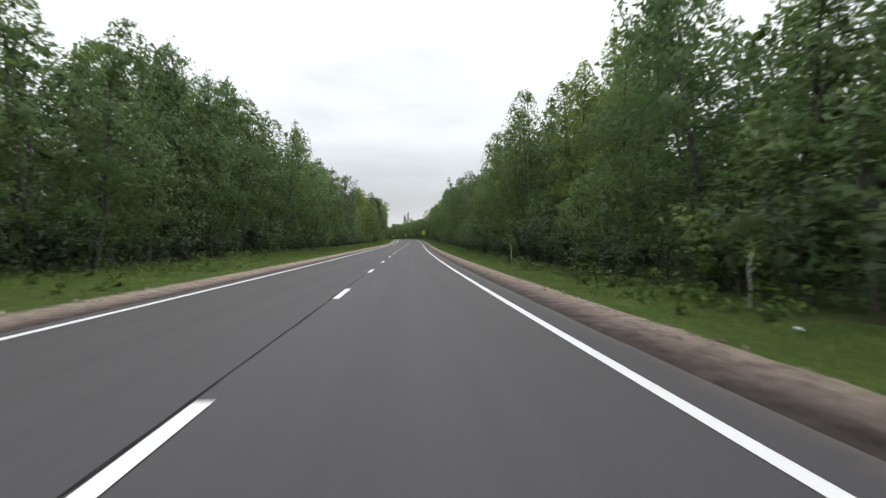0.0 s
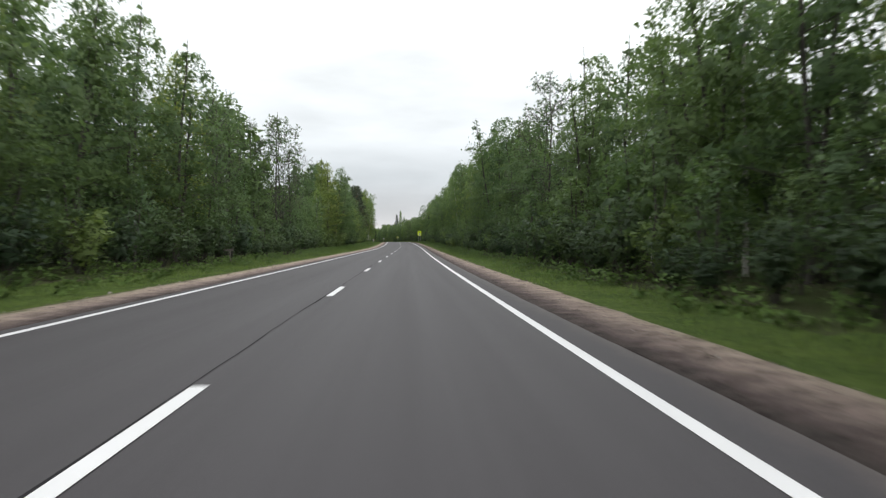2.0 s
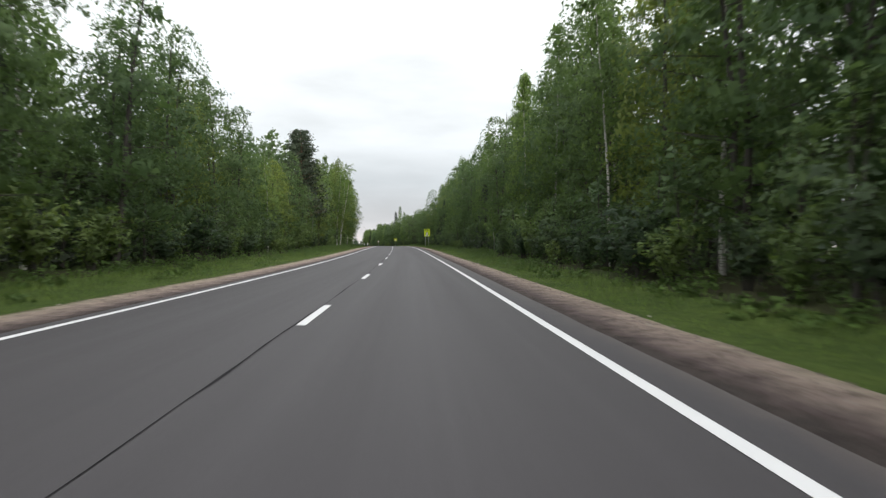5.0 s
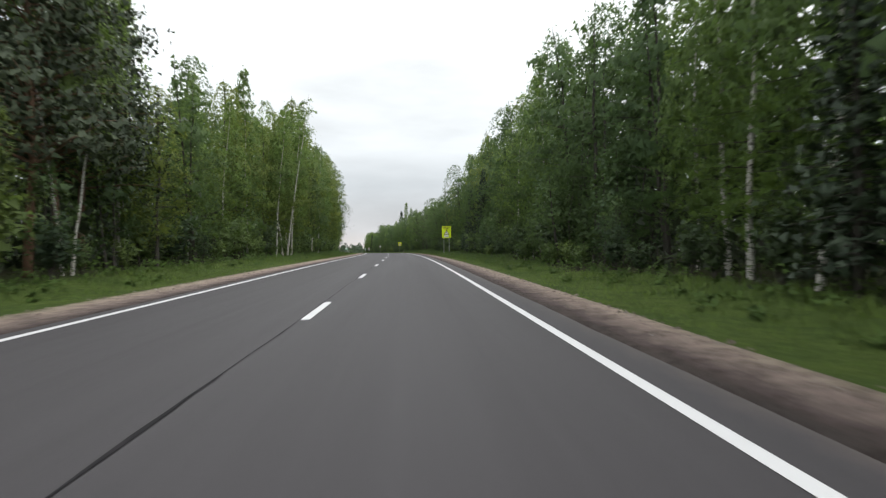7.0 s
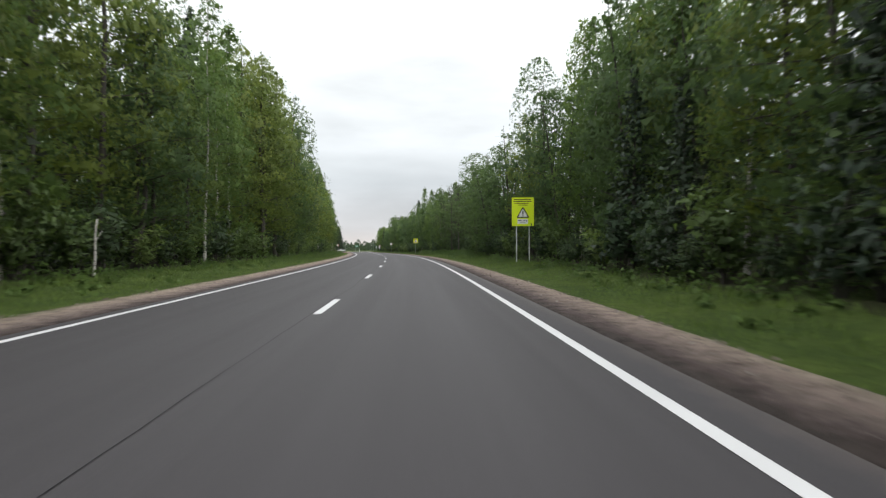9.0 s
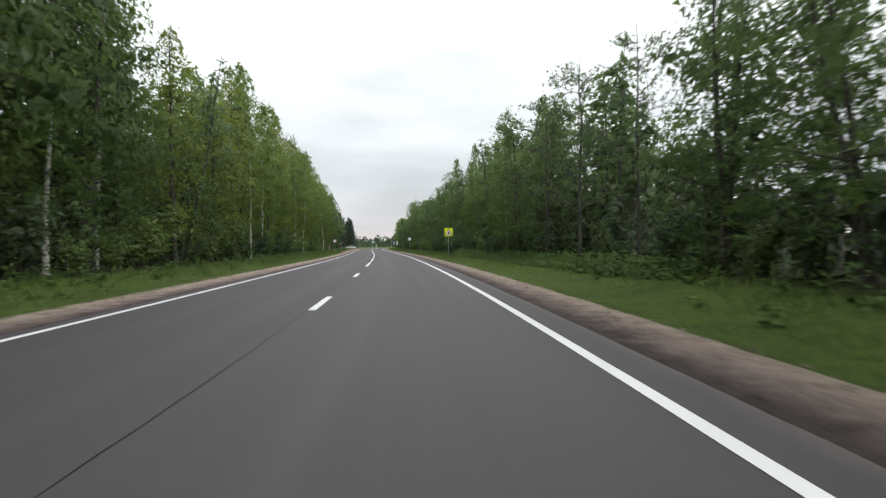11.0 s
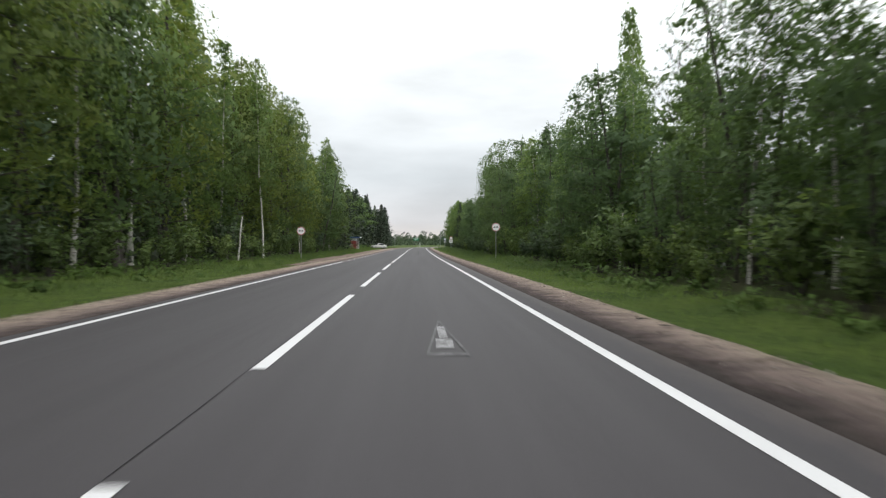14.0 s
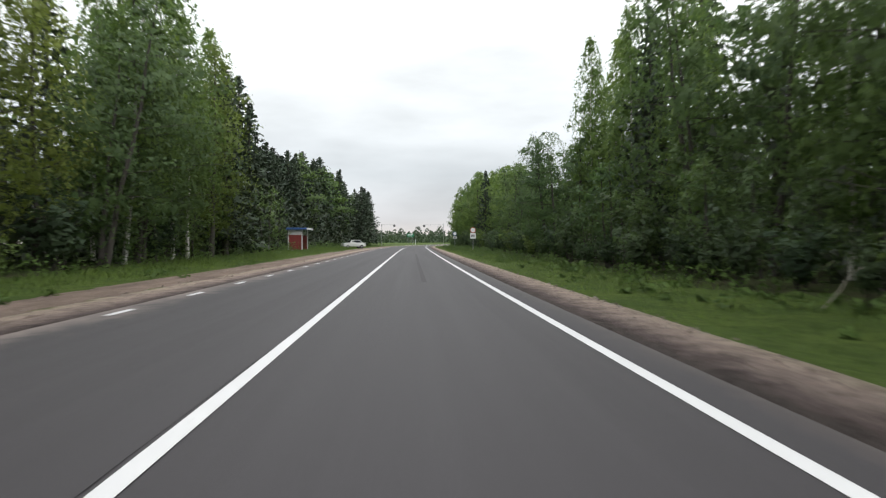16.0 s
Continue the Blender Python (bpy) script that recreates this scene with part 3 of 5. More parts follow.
def broadleaf(name, seed, height, trunk_r, crown_low, crown_r, leaves, leaf, bark, foliage, lean=0.0, open_crown=0.0, peak=0.45, stems=1, droop=0.3, limbs=16, dome=1.7, clump=1.0, bent=False):
    """A tapered trunk with limbs, and leaf sprays in clumps along the limbs."""
    rng = np.random.default_rng(seed)
    tubes, tips = [], []
    for st in range(stems):
        ang = rng.uniform(0, 6.28)
        ln = lean + (0.08 if stems > 1 else 0.0)
        sway = np.cumsum(rng.normal(0, 0.012 * height, (8, 2)), 0) * 0.5
        zz = np.linspace(0, height * (1 if st == 0 else rng.uniform(0.75, 0.95)), 8)
        px = sway[:, 0] + math.cos(ang) * (ln * zz + (0.25 if stems > 1 else 0))
        py = sway[:, 1] + math.sin(ang) * (ln * zz + (0.25 if stems > 1 else 0))
        px -= sway[0, 0]; py -= sway[0, 1]
        rr = trunk_r * (1 - zz / zz[-1]) ** 0.8 + 0.012
        rr[0] *= 1.35
        zz[0] = -0.25
        tubes.append(tube_rings(list(zip(px, py, zz)), rr, 6))
        nl = int(limbs / stems) + 4
        for i in range(nl):
            u = (i + rng.uniform(0, 1)) / nl
            z = height * (crown_low + (0.97 - crown_low) * u)
            reach = crown_r * (min(1.0, 0.5 + 2.0 * u) * (1 - u ** dome) ** 0.6 + 0.08) * rng.uniform(0.75, 1.15)
            a = i * 2.4 + rng.uniform(-0.6, 0.6)
            x0, y0 = np.interp(z, zz, px), np.interp(z, zz, py)
            up = rng.uniform(0.25, 0.9) * (1 - 0.4 * u)
            mid = (x0 + math.cos(a) * reach * 0.5, y0 + math.sin(a) * reach * 0.5, z + reach * up * 0.45)
            end = (x0 + math.cos(a) * reach, y0 + math.sin(a) * reach, z + reach * up * 0.6 - droop * 0.3 * reach)
            r0 = max(0.012, trunk_r * 0.32 * (1 - u * 0.7))
            tubes.append(tube_rings([(x0, y0, z - 0.1), mid, end], [r0, r0 * 0.6, 0.006], 3) if bent else tube_rings([(x0, y0, z - 0.1), end], [r0, 0.006], 3))
            for w in (0.2, 0.5, 0.75, 1.0):
                b = np.array(mid) * (2 - 2 * w) + np.array(end) * (2 * w - 1) if w >= 0.5 else np.array((x0, y0, z)) * (1 - 2 * w) + np.array(mid) * 2 * w
                tips.append((*b, min(1.15, max(0.35, reach * (0.5 if w < 1 else 0.33) * rng.uniform(0.7, 1.25))) * clump))
        if limbs > 8:
            tips.append((px[-1], py[-1], zz[-1] * 0.965, 0.5))
            tips.append((px[-1], py[-1], zz[-1] * 0.93, 0.65))
        for w in (0.72, 0.78, 0.84, 0.89):
            tips.append((np.interp(height * w, zz, px), np.interp(height * w, zz, py), min(zz[-1], height) * w, 0.9))
    tips = np.array(tips)
    if open_crown:
        tips = tips[rng.uniform(0, 1, len(tips)) > open_crown]
    weight = tips[:, 3] ** 2
    tips = tips[rng.choice(len(tips), 900, p=weight / weight.sum())]
    skin = int(leaves * 0.42)
    c, out, core = clump_points(rng, tips, leaves - skin, 0.3)
    u = rng.uniform(0.0, 0.99, skin) ** 0.9
    ang = rng.uniform(0, 2 * math.pi, skin)
    ph = rng.uniform(0, 6.28, 5)
    swell = 0.86 + 0.13 * np.sin(2 * ang + 9 * u + ph[0]) + 0.11 * np.sin(3 * ang - 14 * u + ph[1]) + 0.08 * np.sin(5 * ang + 23 * u + ph[2]) + 0.07 * np.sin(ang + 37 * u + ph[3])
    reach = crown_r * (np.minimum(1.0, 0.5 + 2.0 * u) * (1 - u ** dome) ** 0.6 + 0.05) * swell * (1 - 0.28 * rng.uniform(0, 1, skin) ** 2) * (1 if stems == 1 else 1.1)
    hz = height * (crown_low * 0.8 + (0.97 - crown_low * 0.8) * u) + reach * 0.15 * np.sin(4 * ang + ph[4])
    hull = np.stack([np.interp(hz, zz, px) + np.cos(ang) * reach, np.interp(hz, zz, py) + np.sin(ang) * reach, hz], 1)
    c, out, core = np.concatenate([c, hull]), np.concatenate([out, unit(np.stack([np.cos(ang), np.sin(ang), 0.3 + u], 1))]), np.concatenate([core, np.zeros(skin, dtype=bool)])
    axis_way = unit(np.stack([c[:, 0] - np.interp(c[:, 2], zz, px), c[:, 1] - np.interp(c[:, 2], zz, py), (c[:, 2] - height * 0.55) * 0.5], 1))
    out = unit(out * 0.3 + axis_way * 0.75)
    keep = c[:, 2] > height * crown_low * 0.6
    tri, nor = leaf_triangles(rng, c[keep], leaf * np.where(core[keep], 1.45, 1.0), droop, np.where(core[keep], 0.75, 0.5)[:, None], out[keep])
    tree = new(name)
    part("trunk", joined_tubes("trunk", tubes, bark, BARK_TWIG), None, tree)
    part("crown", triangles_mesh("crown", tri, foliage, nor), None, tree)
    return tree


def twiggy(name, seed, height, trunk_r, crown_low, crown_r, leaves, leaf, bark, foliage):
    """A tree with a fine net of limbs, branches and twigs that shows against the sky, and few leaves."""
    rng = np.random.default_rng(seed)
    zz = np.linspace(0, height * 0.93, 8)
    sway = np.cumsum(rng.normal(0, 0.01 * height, (8, 2)), 0) * 0.5
    sway -= sway[0]
    tubes = [tube_rings([(sway[i, 0], sway[i, 1], z if i else -0.25) for i, z in enumerate(zz)], trunk_r * (1 - zz / height) ** 0.8 + 0.01, 6)]
    tips = []
    limbs = 22
    for i in range(limbs):
        u = (i + rng.uniform(0, 1)) / limbs
        z = height * (crown_low + (0.88 - crown_low) * u)
        p0 = np.array((np.interp(z, zz, sway[:, 0]), np.interp(z, zz, sway[:, 1]), z))
        a = i * 2.4 + rng.uniform(-0.5, 0.5)
        reach = crown_r * math.sqrt(max(0.12, 1 - (1.7 * u - 0.62) ** 2)) * rng.uniform(0.75, 1.05)
        end = p0 + np.array((math.cos(a) * reach, math.sin(a) * reach, reach * rng.uniform(0.35, 0.85) * (1 - 0.2 * u)))
        mid = (p0 + end) / 2 + np.array((0, 0, -0.1 * reach))
        r0 = max(0.018, trunk_r * 0.35 * (1 - 0.6 * u))
        tubes.append(tube_rings([p0, mid, end], [r0, r0 * 0.6, 0.007], 4))
        for j in range(7):
            w = 0.25 + 0.75 * (j + rng.uniform(0, 1)) / 7
            q0 = p0 + (mid - p0) * 2 * w if w < 0.5 else mid + (end - mid) * (2 * w - 1)
            way = unit((end - p0) / np.linalg.norm(end - p0) * 0.5 + rng.normal(0, 0.6, 3) + np.array((0, 0, 0.25)))
            q1 = q0 + way * reach * rng.uniform(0.25, 0.5)
            tubes.append(tube_rings([q0, q1], [0.02, 0.008], 3))
            for m in range(4):
                e0 = q0 + (q1 - q0) * rng.uniform(0.25, 1.0)
                e1 = e0 + unit(way * 0.7 + rng.normal(0, 0.6, 3)) * rng.uniform(0.25, 0.6)
                tubes.append(tube_rings([e0, e1], [0.013, 0.005], 3))
                tips.append((*e1, 0.16))
    tips = np.array(tips)
    c, out, _ = clump_points(rng, tips, leaves, 0.0)
    tri, nor = leaf_triangles(rng, c, leaf, 0.2, 0.55, out)
    tree = new(name)
    part("trunk", joined_tubes("trunk", tubes, bark), None, tree)
    part("crown", triangles_mesh("crown", tri, foliage, nor), None, tree)
    return tree


def conifer(name, seed, height, trunk_r, low, radius, boughs, leaf, bark, foliage, pine=False):
    """A straight trunk with whorls of boughs that carry needle sprays."""
    rng = np.random.default_rng(seed)
    zz = np.linspace(0, height, 8)
    sway = np.cumsum(rng.normal(0, 0.03 * (3 if pine else 1), (8, 2)), 0)
    rr = trunk_r * (1 - zz / height) ** 0.8 + 0.015
    pts = [(sway[i, 0], sway[i, 1], z if i else -0.25) for i, z in enumerate(zz)]
    tubes = [tube_rings(pts, rr, 6)]
    C, O = [], []
    for i in range(boughs):
        u = i / boughs
        z = height * (low + (0.985 - low) * u)
        if pine:
            reach = radius * (0.25 + 0.85 * (1 - u) ** 0.7) * rng.uniform(0.5, 1.15)
            rise = rng.uniform(0.05, 0.45)
        else:
            reach = radius * (1 - u) ** 0.85 * rng.uniform(0.75, 1.15) + 0.12
            rise = -0.28 + 0.5 * u
        a = i * 2.39 + rng.uniform(-0.4, 0.4)
        x0, y0 = np.interp(z, zz, sway[:, 0]), np.interp(z, zz, sway[:, 1])
        end = np.array((x0 + math.cos(a) * reach, y0 + math.sin(a) * reach, z + reach * rise))
        mid = (np.array((x0, y0, z)) + end) / 2 + np.array((0, 0, -0.06 * reach if not pine else 0.05 * reach))
        r0 = max(0.01, 0.05 * (1 - u)) * (1.6 if pine else 1)
        tubes.append(tube_rings([(x0, y0, z), tuple(mid), tuple(end)], [r0, r0 * 0.6, 0.006], 3) if pine else tube_rings([(x0, y0, z), tuple(end)], [r0, 0.006], 3))
        n = int((34 if pine else 10) * (0.4 + reach / radius * 1.4))
        w = rng.uniform(0.45 if pine else 0.15, 1.05, n)[:, None]
        c = np.array((x0, y0, z)) * (1 - w) + end * w
        sp = reach * (0.16 if pine else 0.10)
        d = np.clip(rng.normal(0, 1, (n, 3)), -1.7, 1.7)
        C.append(c + d * np.array([sp, sp, sp * (0.55 if pine else 0.5)]))
        O.append(unit(d * 0.5 + np.array([math.cos(a) * 0.6, math.sin(a) * 0.6, 0.35])))
    C, O = np.concatenate(C), np.concatenate(O)
    tri, nor = leaf_triangles(rng, C, leaf, 0.05 if pine else 0.45, 0.6, O)
    tree = new(name)
    part("trunk", joined_tubes("trunk", tubes, bark), None, tree)
    part("crown", triangles_mesh("crown", tri, foliage, nor), None, tree)
    return tree


def shrub(name, seed, height, radius, leaves, leaf, foliage):
    rng = np.random.default_rng(seed)
    tubes, tips = [], []
    for i in range(11):
        a, t = rng.uniform(0, 6.28), rng.uniform(0.15, 0.75)
        h = height * rng.uniform(0.6, 1.0)
        end = (math.cos(a) * radius * t, math.sin(a) * radius * t, h)
        mid = (end[0] * 0.4, end[1] * 0.4, h * 0.55)
        tubes.append(tube_rings([(math.cos(a) * 0.1, math.sin(a) * 0.1, -0.15), mid, end], [0.025, 0.017, 0.005], 4))
        for w in (0.25, 0.5, 0.75, 1.0):
            tips.append((end[0] * w, end[1] * w, h * (0.12 + 0.86 * w), radius * 0.33))
    tips = np.array(tips)
    c, out, core = clump_points(rng, tips, leaves)
    c[:, 2] = np.clip(np.abs(c[:, 2]), 0.05, None)
    out = unit(out * 0.6 + unit(c - np.array([0, 0, height * 0.35])) * 0.6)
    tri, nor = leaf_triangles(rng, c, leaf * np.where(core, 1.4, 1.05), 0.3, np.where(core, 0.75, 0.5)[:, None], out)
    bush = new(name)
    part("stem", joined_tubes("stem", tubes, BARK_GREY), None, bush)
    part("foliage", triangles_mesh("foliage", tri, foliage, nor), None, bush)
    return bush


KINDS = {}


def kind_of_tree(key, make, unit, label, category, group):
    KINDS[key] = dict(make=make, unit=unit, label=label, category=category, group=group, first=None)


def plant(key, s, lat, height, turn, dz=None, squash=1.0):
    """Sets one plant of a kind at a place beside the road, scaled to its height."""
    k0 = KINDS[key]
    f = height / k0["unit"]
    m = stand(s, lat, float(verge_height(lat)) if dz is None else dz, turn) @ Matrix.Diagonal((f * squash, f * squash, f, 1))
    if k0["first"] is None:
        ob = k0["make"]()
        tagged(ob, k0["label"], k0["category"], k0["group"])
        ob.matrix_basis = m
        k0["first"] = ob
        return ob
    first = k0["first"]
    keep = first.scale.copy()
    first.scale = (1, 1, 1)
    ob = copy_thing(first, m)
    first.scale = keep
    return ob


GB = "birches of the roadside forest"
GA = "aspens of the roadside forest"
GD = "alders of the roadside forest"
for i in range(3):
    kind_of_tree("birch%d" % i, lambda i=i: broadleaf("birch_tree", 20 + i, 15, 0.085, 0.08 + 0.04 * i, 2.1 + 0.2 * i, 5200, 0.2, BARK_BIRCH, LEAF_BIRCH, 0.02 * i, 0.06, 0.6, 1, 1.1, 34, 1.15, 0.9), 15,
                 "slender white-barked birch with fresh drooping green leaves", "birch", GB)
    kind_of_tree("aspen%d" % i, lambda i=i: broadleaf("aspen_tree", 40 + i, 15, 0.14, 0.09 + 0.04 * i, 2.6 + 0.25 * i, 5200, 0.2, BARK_GREY, LEAF_ASPEN, 0.01 * i, 0.05, 0.75, 1, 0.5, 26, 1.5, 0.95), 15,
                 "leafy grey-barked aspen with yellowish green crown", "aspen", GA)
    kind_of_tree("alder%d" % i, lambda i=i: broadleaf("alder_tree", 60 + i, 13, 0.11, 0.05 + 0.03 * i, 2.5 + 0.2 * i, 5100, 0.2, BARK_GREY, LEAF_ALDER, 0.03 * i, 0.07, 0.7, 2, 0.5, 26, 1.7, 0.95), 13,
                 "dark green alder with several stems at the forest edge", "alder", GD)
for i in range(2):
    kind_of_tree("thin%d" % i, lambda i=i: twiggy("thin_tree", 80 + i, 15, 0.09, 0.22, 3.1, 3200, 0.15, BARK_GREY, LEAF_ALDER), 15,
                 "half-bare tree whose thin crown lets the sky through", "tree", "half-bare trees of the roadside forest")
    kind_of_tree("spruce%d" % i, lambda i=i: conifer("spruce_tree", 100 + i, 16, 0.17, 0.08, 2.5, 150, 0.42, BARK_GREY, NEEDLE_SPRUCE), 16,
                 "dark pointed spruce with hanging needle boughs", "spruce", "spruces of the roadside forest")
    kind_of_tree("back%d" % i, lambda i=i: broadleaf("inner_tree", 120 + i, 15, 0.15, 0.2, 2.9, 860, 0.5, BARK_GREY, LEAF_ALDER, 0.02, 0.05, 0.7, 1, 0.2, 6), 15,
                 "shaded green tree standing inside the forest", "tree", "inner trees of the roadside forest")
    kind_of_tree("bush%d" % i, lambda i=i: shrub("bush" if i else "alder_bush", 140 + i, 3.0, 1.5, 800, 0.2, LEAF_BUSH if i else LEAF_SHRUB_SHADED), 3.0,
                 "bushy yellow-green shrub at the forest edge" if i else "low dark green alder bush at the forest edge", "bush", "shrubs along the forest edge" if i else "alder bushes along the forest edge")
for i in range(2):
    kind_of_tree("trunky%d" % i, lambda i=i: broadleaf("birch_tree", 200 + i, 16, 0.085, 0.36, 2.2, 4600, 0.19, BARK_BIRCH, LEAF_BIRCH, 0.07, 0.1, 0.6, 1 + i, 0.7, 18, 1.5), 16,
                 "leaning birch with bare white lower trunk", "birch", GB)
    kind_of_tree("young%d" % i, lambda i=i: broadleaf("young_tree", 180 + i, 6, 0.05, 0.02, 1.5, 950, 0.2, BARK_GREY, LEAF_ALDER, 0.02, 0.05, 0.8, 2, 0.2, 6), 6,
                 "young leafy tree filling the forest edge", "young tree", "young trees along the forest edge")
    kind_of_tree("far%d" % i, lambda i=i: broadleaf("roadside_tree", 190 + i, 14, 0.12, 0.06, 2.6, 1600, 0.4, BARK_GREY, LEAF_BIRCH, 0.02, 0.08, 0.7, 1, 0.3, 9), 14,
                 "green leafy tree farther along the road", "tree", "farther trees of the roadside forest")
kind_of_tree("bare", lambda: twiggy("bare_tree", 90, 12, 0.09, 0.42, 3.1, 300, 0.09, BARK_GREY, LEAF_ALDER), 12,
             "leafless grey tree with a round net of twigs", "tree", "half-bare trees of the roadside forest")
kind_of_tree("pine", lambda: conifer("pine_tree", 160, 17, 0.17, 0.24, 3.6, 150, 0.3, BARK_PINE, NEEDLE_PINE, True), 17,
             "tall pine with reddish trunk and dark open crown", "pine", "pines of the roadside forest")

# heights of the tree tops along each side: metres along, metres high
TOPS = {1: [(-20, 11), (20, 11), (38, 14.2), (46, 12.9), (55, 12.9), (64, 12.2), (70, 12), (80, 11.6), (90, 11.2), (100, 13.4), (115, 14.4), (128, 14.2), (140, 13.6), (160, 15.2), (180, 16), (205, 15.8),
            (240, 14.4), (262, 14.6), (280, 14.4), (288, 15.2), (297, 16.4), (306, 16.0), (312, 15.0), (318, 13.6), (325, 12.5), (331, 11.2), (366, 12), (400, 12.8), (420, 12), (428, 11), (433, 9.6), (438, 8.4), (443, 11), (452, 10.4), (466, 11.4), (480, 12.4), (490, 12.8),
            (503, 12.6), (509, 12.8), (512, 12.2), (515, 8.6), (522, 8.2), (534, 8.4), (560, 12), (600, 13), (820, 13)],
        -1: [(-20, 11), (22, 10.5), (36, 13), (53, 15.2), (66, 14.0), (71, 11.6), (76, 11), (88, 13.5), (100, 12.5), (110, 13.5), (118, 16), (126, 15), (128, 13), (132, 7), (145, 8), (150, 9.3), (155, 10.8), (159, 14.5), (166, 15.5),
             (180, 13), (200, 12.5), (208, 9.5), (218, 9.5), (224, 14), (236, 16.5), (243, 13), (250, 10.8), (256, 12.5), (260, 16), (263, 16.5), (266, 12.4), (270, 13), (276, 17.2), (290, 20), (297, 15), (301, 12.2), (305, 13), (312, 17), (318, 19.8), (340, 20.2), (356, 19), (362, 14.8), (372, 13.8), (378, 14.5), (383, 17.4), (394, 16.8),
             (404, 14.5), (418, 16.5), (432, 17.5), (444, 19), (454, 19), (462, 17.4), (470, 17.5), (485, 17.2), (492, 15.6), (497, 11.8), (501, 12.4), (504, 15.4), (511, 15.6), (519, 15.6), (527, 13), (536, 15.5), (542, 12), (548, 13), (557, 12.4), (569, 14.5), (582, 15.5), (605, 16.5), (629, 14.5), (660, 15.5), (690, 15)]}


def top(side, s):
    a = np.array(TOPS[side])
    return float(np.interp(s, a[:, 0], a[:, 1]))


def clearing(s, lat):
    """The open ground behind a thin row of trees on one side."""
    return (s > 336) & (s < 430) & (lat - 13.2 > np.maximum(0, 0.6 * (s - 352)))


# where signs stand, so that the bushes keep clear of them
SIGN_SPOTS = {1: (306.2, 388.2, 397.1, 468.0, 549.3, 585.0), -1: (469.2, 545.0)}


def forest():
    rng = np.random.default_rng(77)
    for side in (1, -1):
        end = 698 if side > 0 else 645
        s = -12.0
        while s < end:
            h = top(side, s) * rng.uniform(0.9, 1.06)
            u = rng.uniform()
            if side < 0 and 100 < s < 150:
                key = "thin%d" % rng.integers(2) if u < 0.5 else "alder%d" % rng.integers(3)
                if key[0] == "a" or s > 131:
                    key, h = "alder%d" % rng.integers(3), min(h, 8.0)
            elif side < 0 and 517 < s < 665:
                key = "spruce%d" % rng.integers(2) if u < 0.94 else "alder%d" % rng.integers(3)
            elif side < 0:
                key = ("aspen%d" if u < (0.58 if s > 230 else 0.25 if s > 140 else 0.08) else "birch%d" if u < (0.76 if s > 230 else 0.5 if s > 140 else 0.18) else "alder%d") % rng.integers(3)
            else:
                key = ("alder%d" if u < (0.9 if s < 140 else 0.58) else "birch%d" if u < 0.95 else "aspen%d") % rng.integers(3)
                if 0.93 < u and s > 500:
                    key = "spruce%d" % rng.integers(2)
            if (s > 545 or s < 6) and key[0] != "s":
                key = "far%d" % rng.integers(2)
            if side > 0 and 99 < s < 117:
                key, h = ("thin%d" % rng.integers(2), h) if u < 0.4 else ("alder%d" % rng.integers(3), h * 0.8)
            if side > 0 and 347 < s < 362:
                key, h = "thin%d" % rng.integers(2), h * 0.95
                s += 2.0
            back = 4.5 if side < 0 and 520 < s < 620 else 0.0
            if side < 0 and (221 < s < 238):
                s += 3
                continue
            belt = side < 0 and 517 < s < 665
            row = rng.uniform(11.3, 14.0)
            if any(-12 < s - q < 3 for q in SIGN_SPOTS[side]):
                row = max(row, 13.2)
            if side > 0 and 488 < s < 512:
                row = max(row, 12.8)
            plant(key, s, side * (row + back), h, rng.uniform(0, 360), None, rng.uniform(0.9, 1.15) * (1.6 if belt else 1.2 if h < 11.5 else 1.0))
            if belt:
                plant("spruce%d" % rng.integers(2), s + 1.5, side * (rng.uniform(14.0, 17.0) + back), h * rng.uniform(0.85, 1.1), rng.uniform(0, 360), None, 1.6)
            s += rng.uniform(2.3, 4.3) if s < 620 else rng.uniform(3.5, 5.5)
        s = -10.0
        while s < end:
            u = rng.uniform()
            key = "back%d" % rng.integers(2) if u < (1.0 if s < 500 else 0.8 if side > 0 else 0.3) else "spruce%d" % rng.integers(2)
            lat = rng.uniform(14.2, 18.5)
            if side < 0 or not clearing(s, lat):
                plant(key, s, side * lat, top(side, s) * rng.uniform(0.92, 1.06) * (0.55 if side > 0 and 98 < s < 120 else 1.0), rng.uniform(0, 360), None, rng.uniform(1.0, 1.25))
            s += rng.uniform(2.6, 4.2) if s < 620 else rng.uniform(8, 12)
        s = -12.0
        while s < end:
            back = 4.0 if side < 0 and 520 < s < 620 else 0.0
            # shade picks bush0, whose leaf colour has the shade in it
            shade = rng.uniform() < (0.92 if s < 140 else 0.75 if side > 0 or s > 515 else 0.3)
            rim = min(float(edge_of_turf(side, s)), 11.4)
            tall = rng.uniform(1.1, 3.0) if side > 0 else rng.uniform(1.4, 3.4)
            lat = rim + 0.1 + 0.34 * tall + rng.uniform(0, 0.8)
            back = back if rim < 11 else 0.0 if s < 515 else 4.0
            if any(abs(s + 1 - q) < 5 for q in SIGN_SPOTS[side]):
                lat = max(lat, 11.6)
            if rim < 9.4 and not any(-14 < s - q < 4 for q in SIGN_SPOTS[side]):
                plant("young%d" % rng.integers(2), s + 1.3, side * (rim + rng.uniform(1.5, 2.6)), rng.uniform(2.6, 5.2), rng.uniform(0, 360), None, rng.uniform(1.0, 1.4))
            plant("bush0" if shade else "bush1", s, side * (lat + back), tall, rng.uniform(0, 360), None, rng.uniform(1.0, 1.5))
            s += (rng.uniform(1.7, 3.0) if side > 0 else rng.uniform(2.5, 4.2)) if s < 620 else 20
        s = -12.0
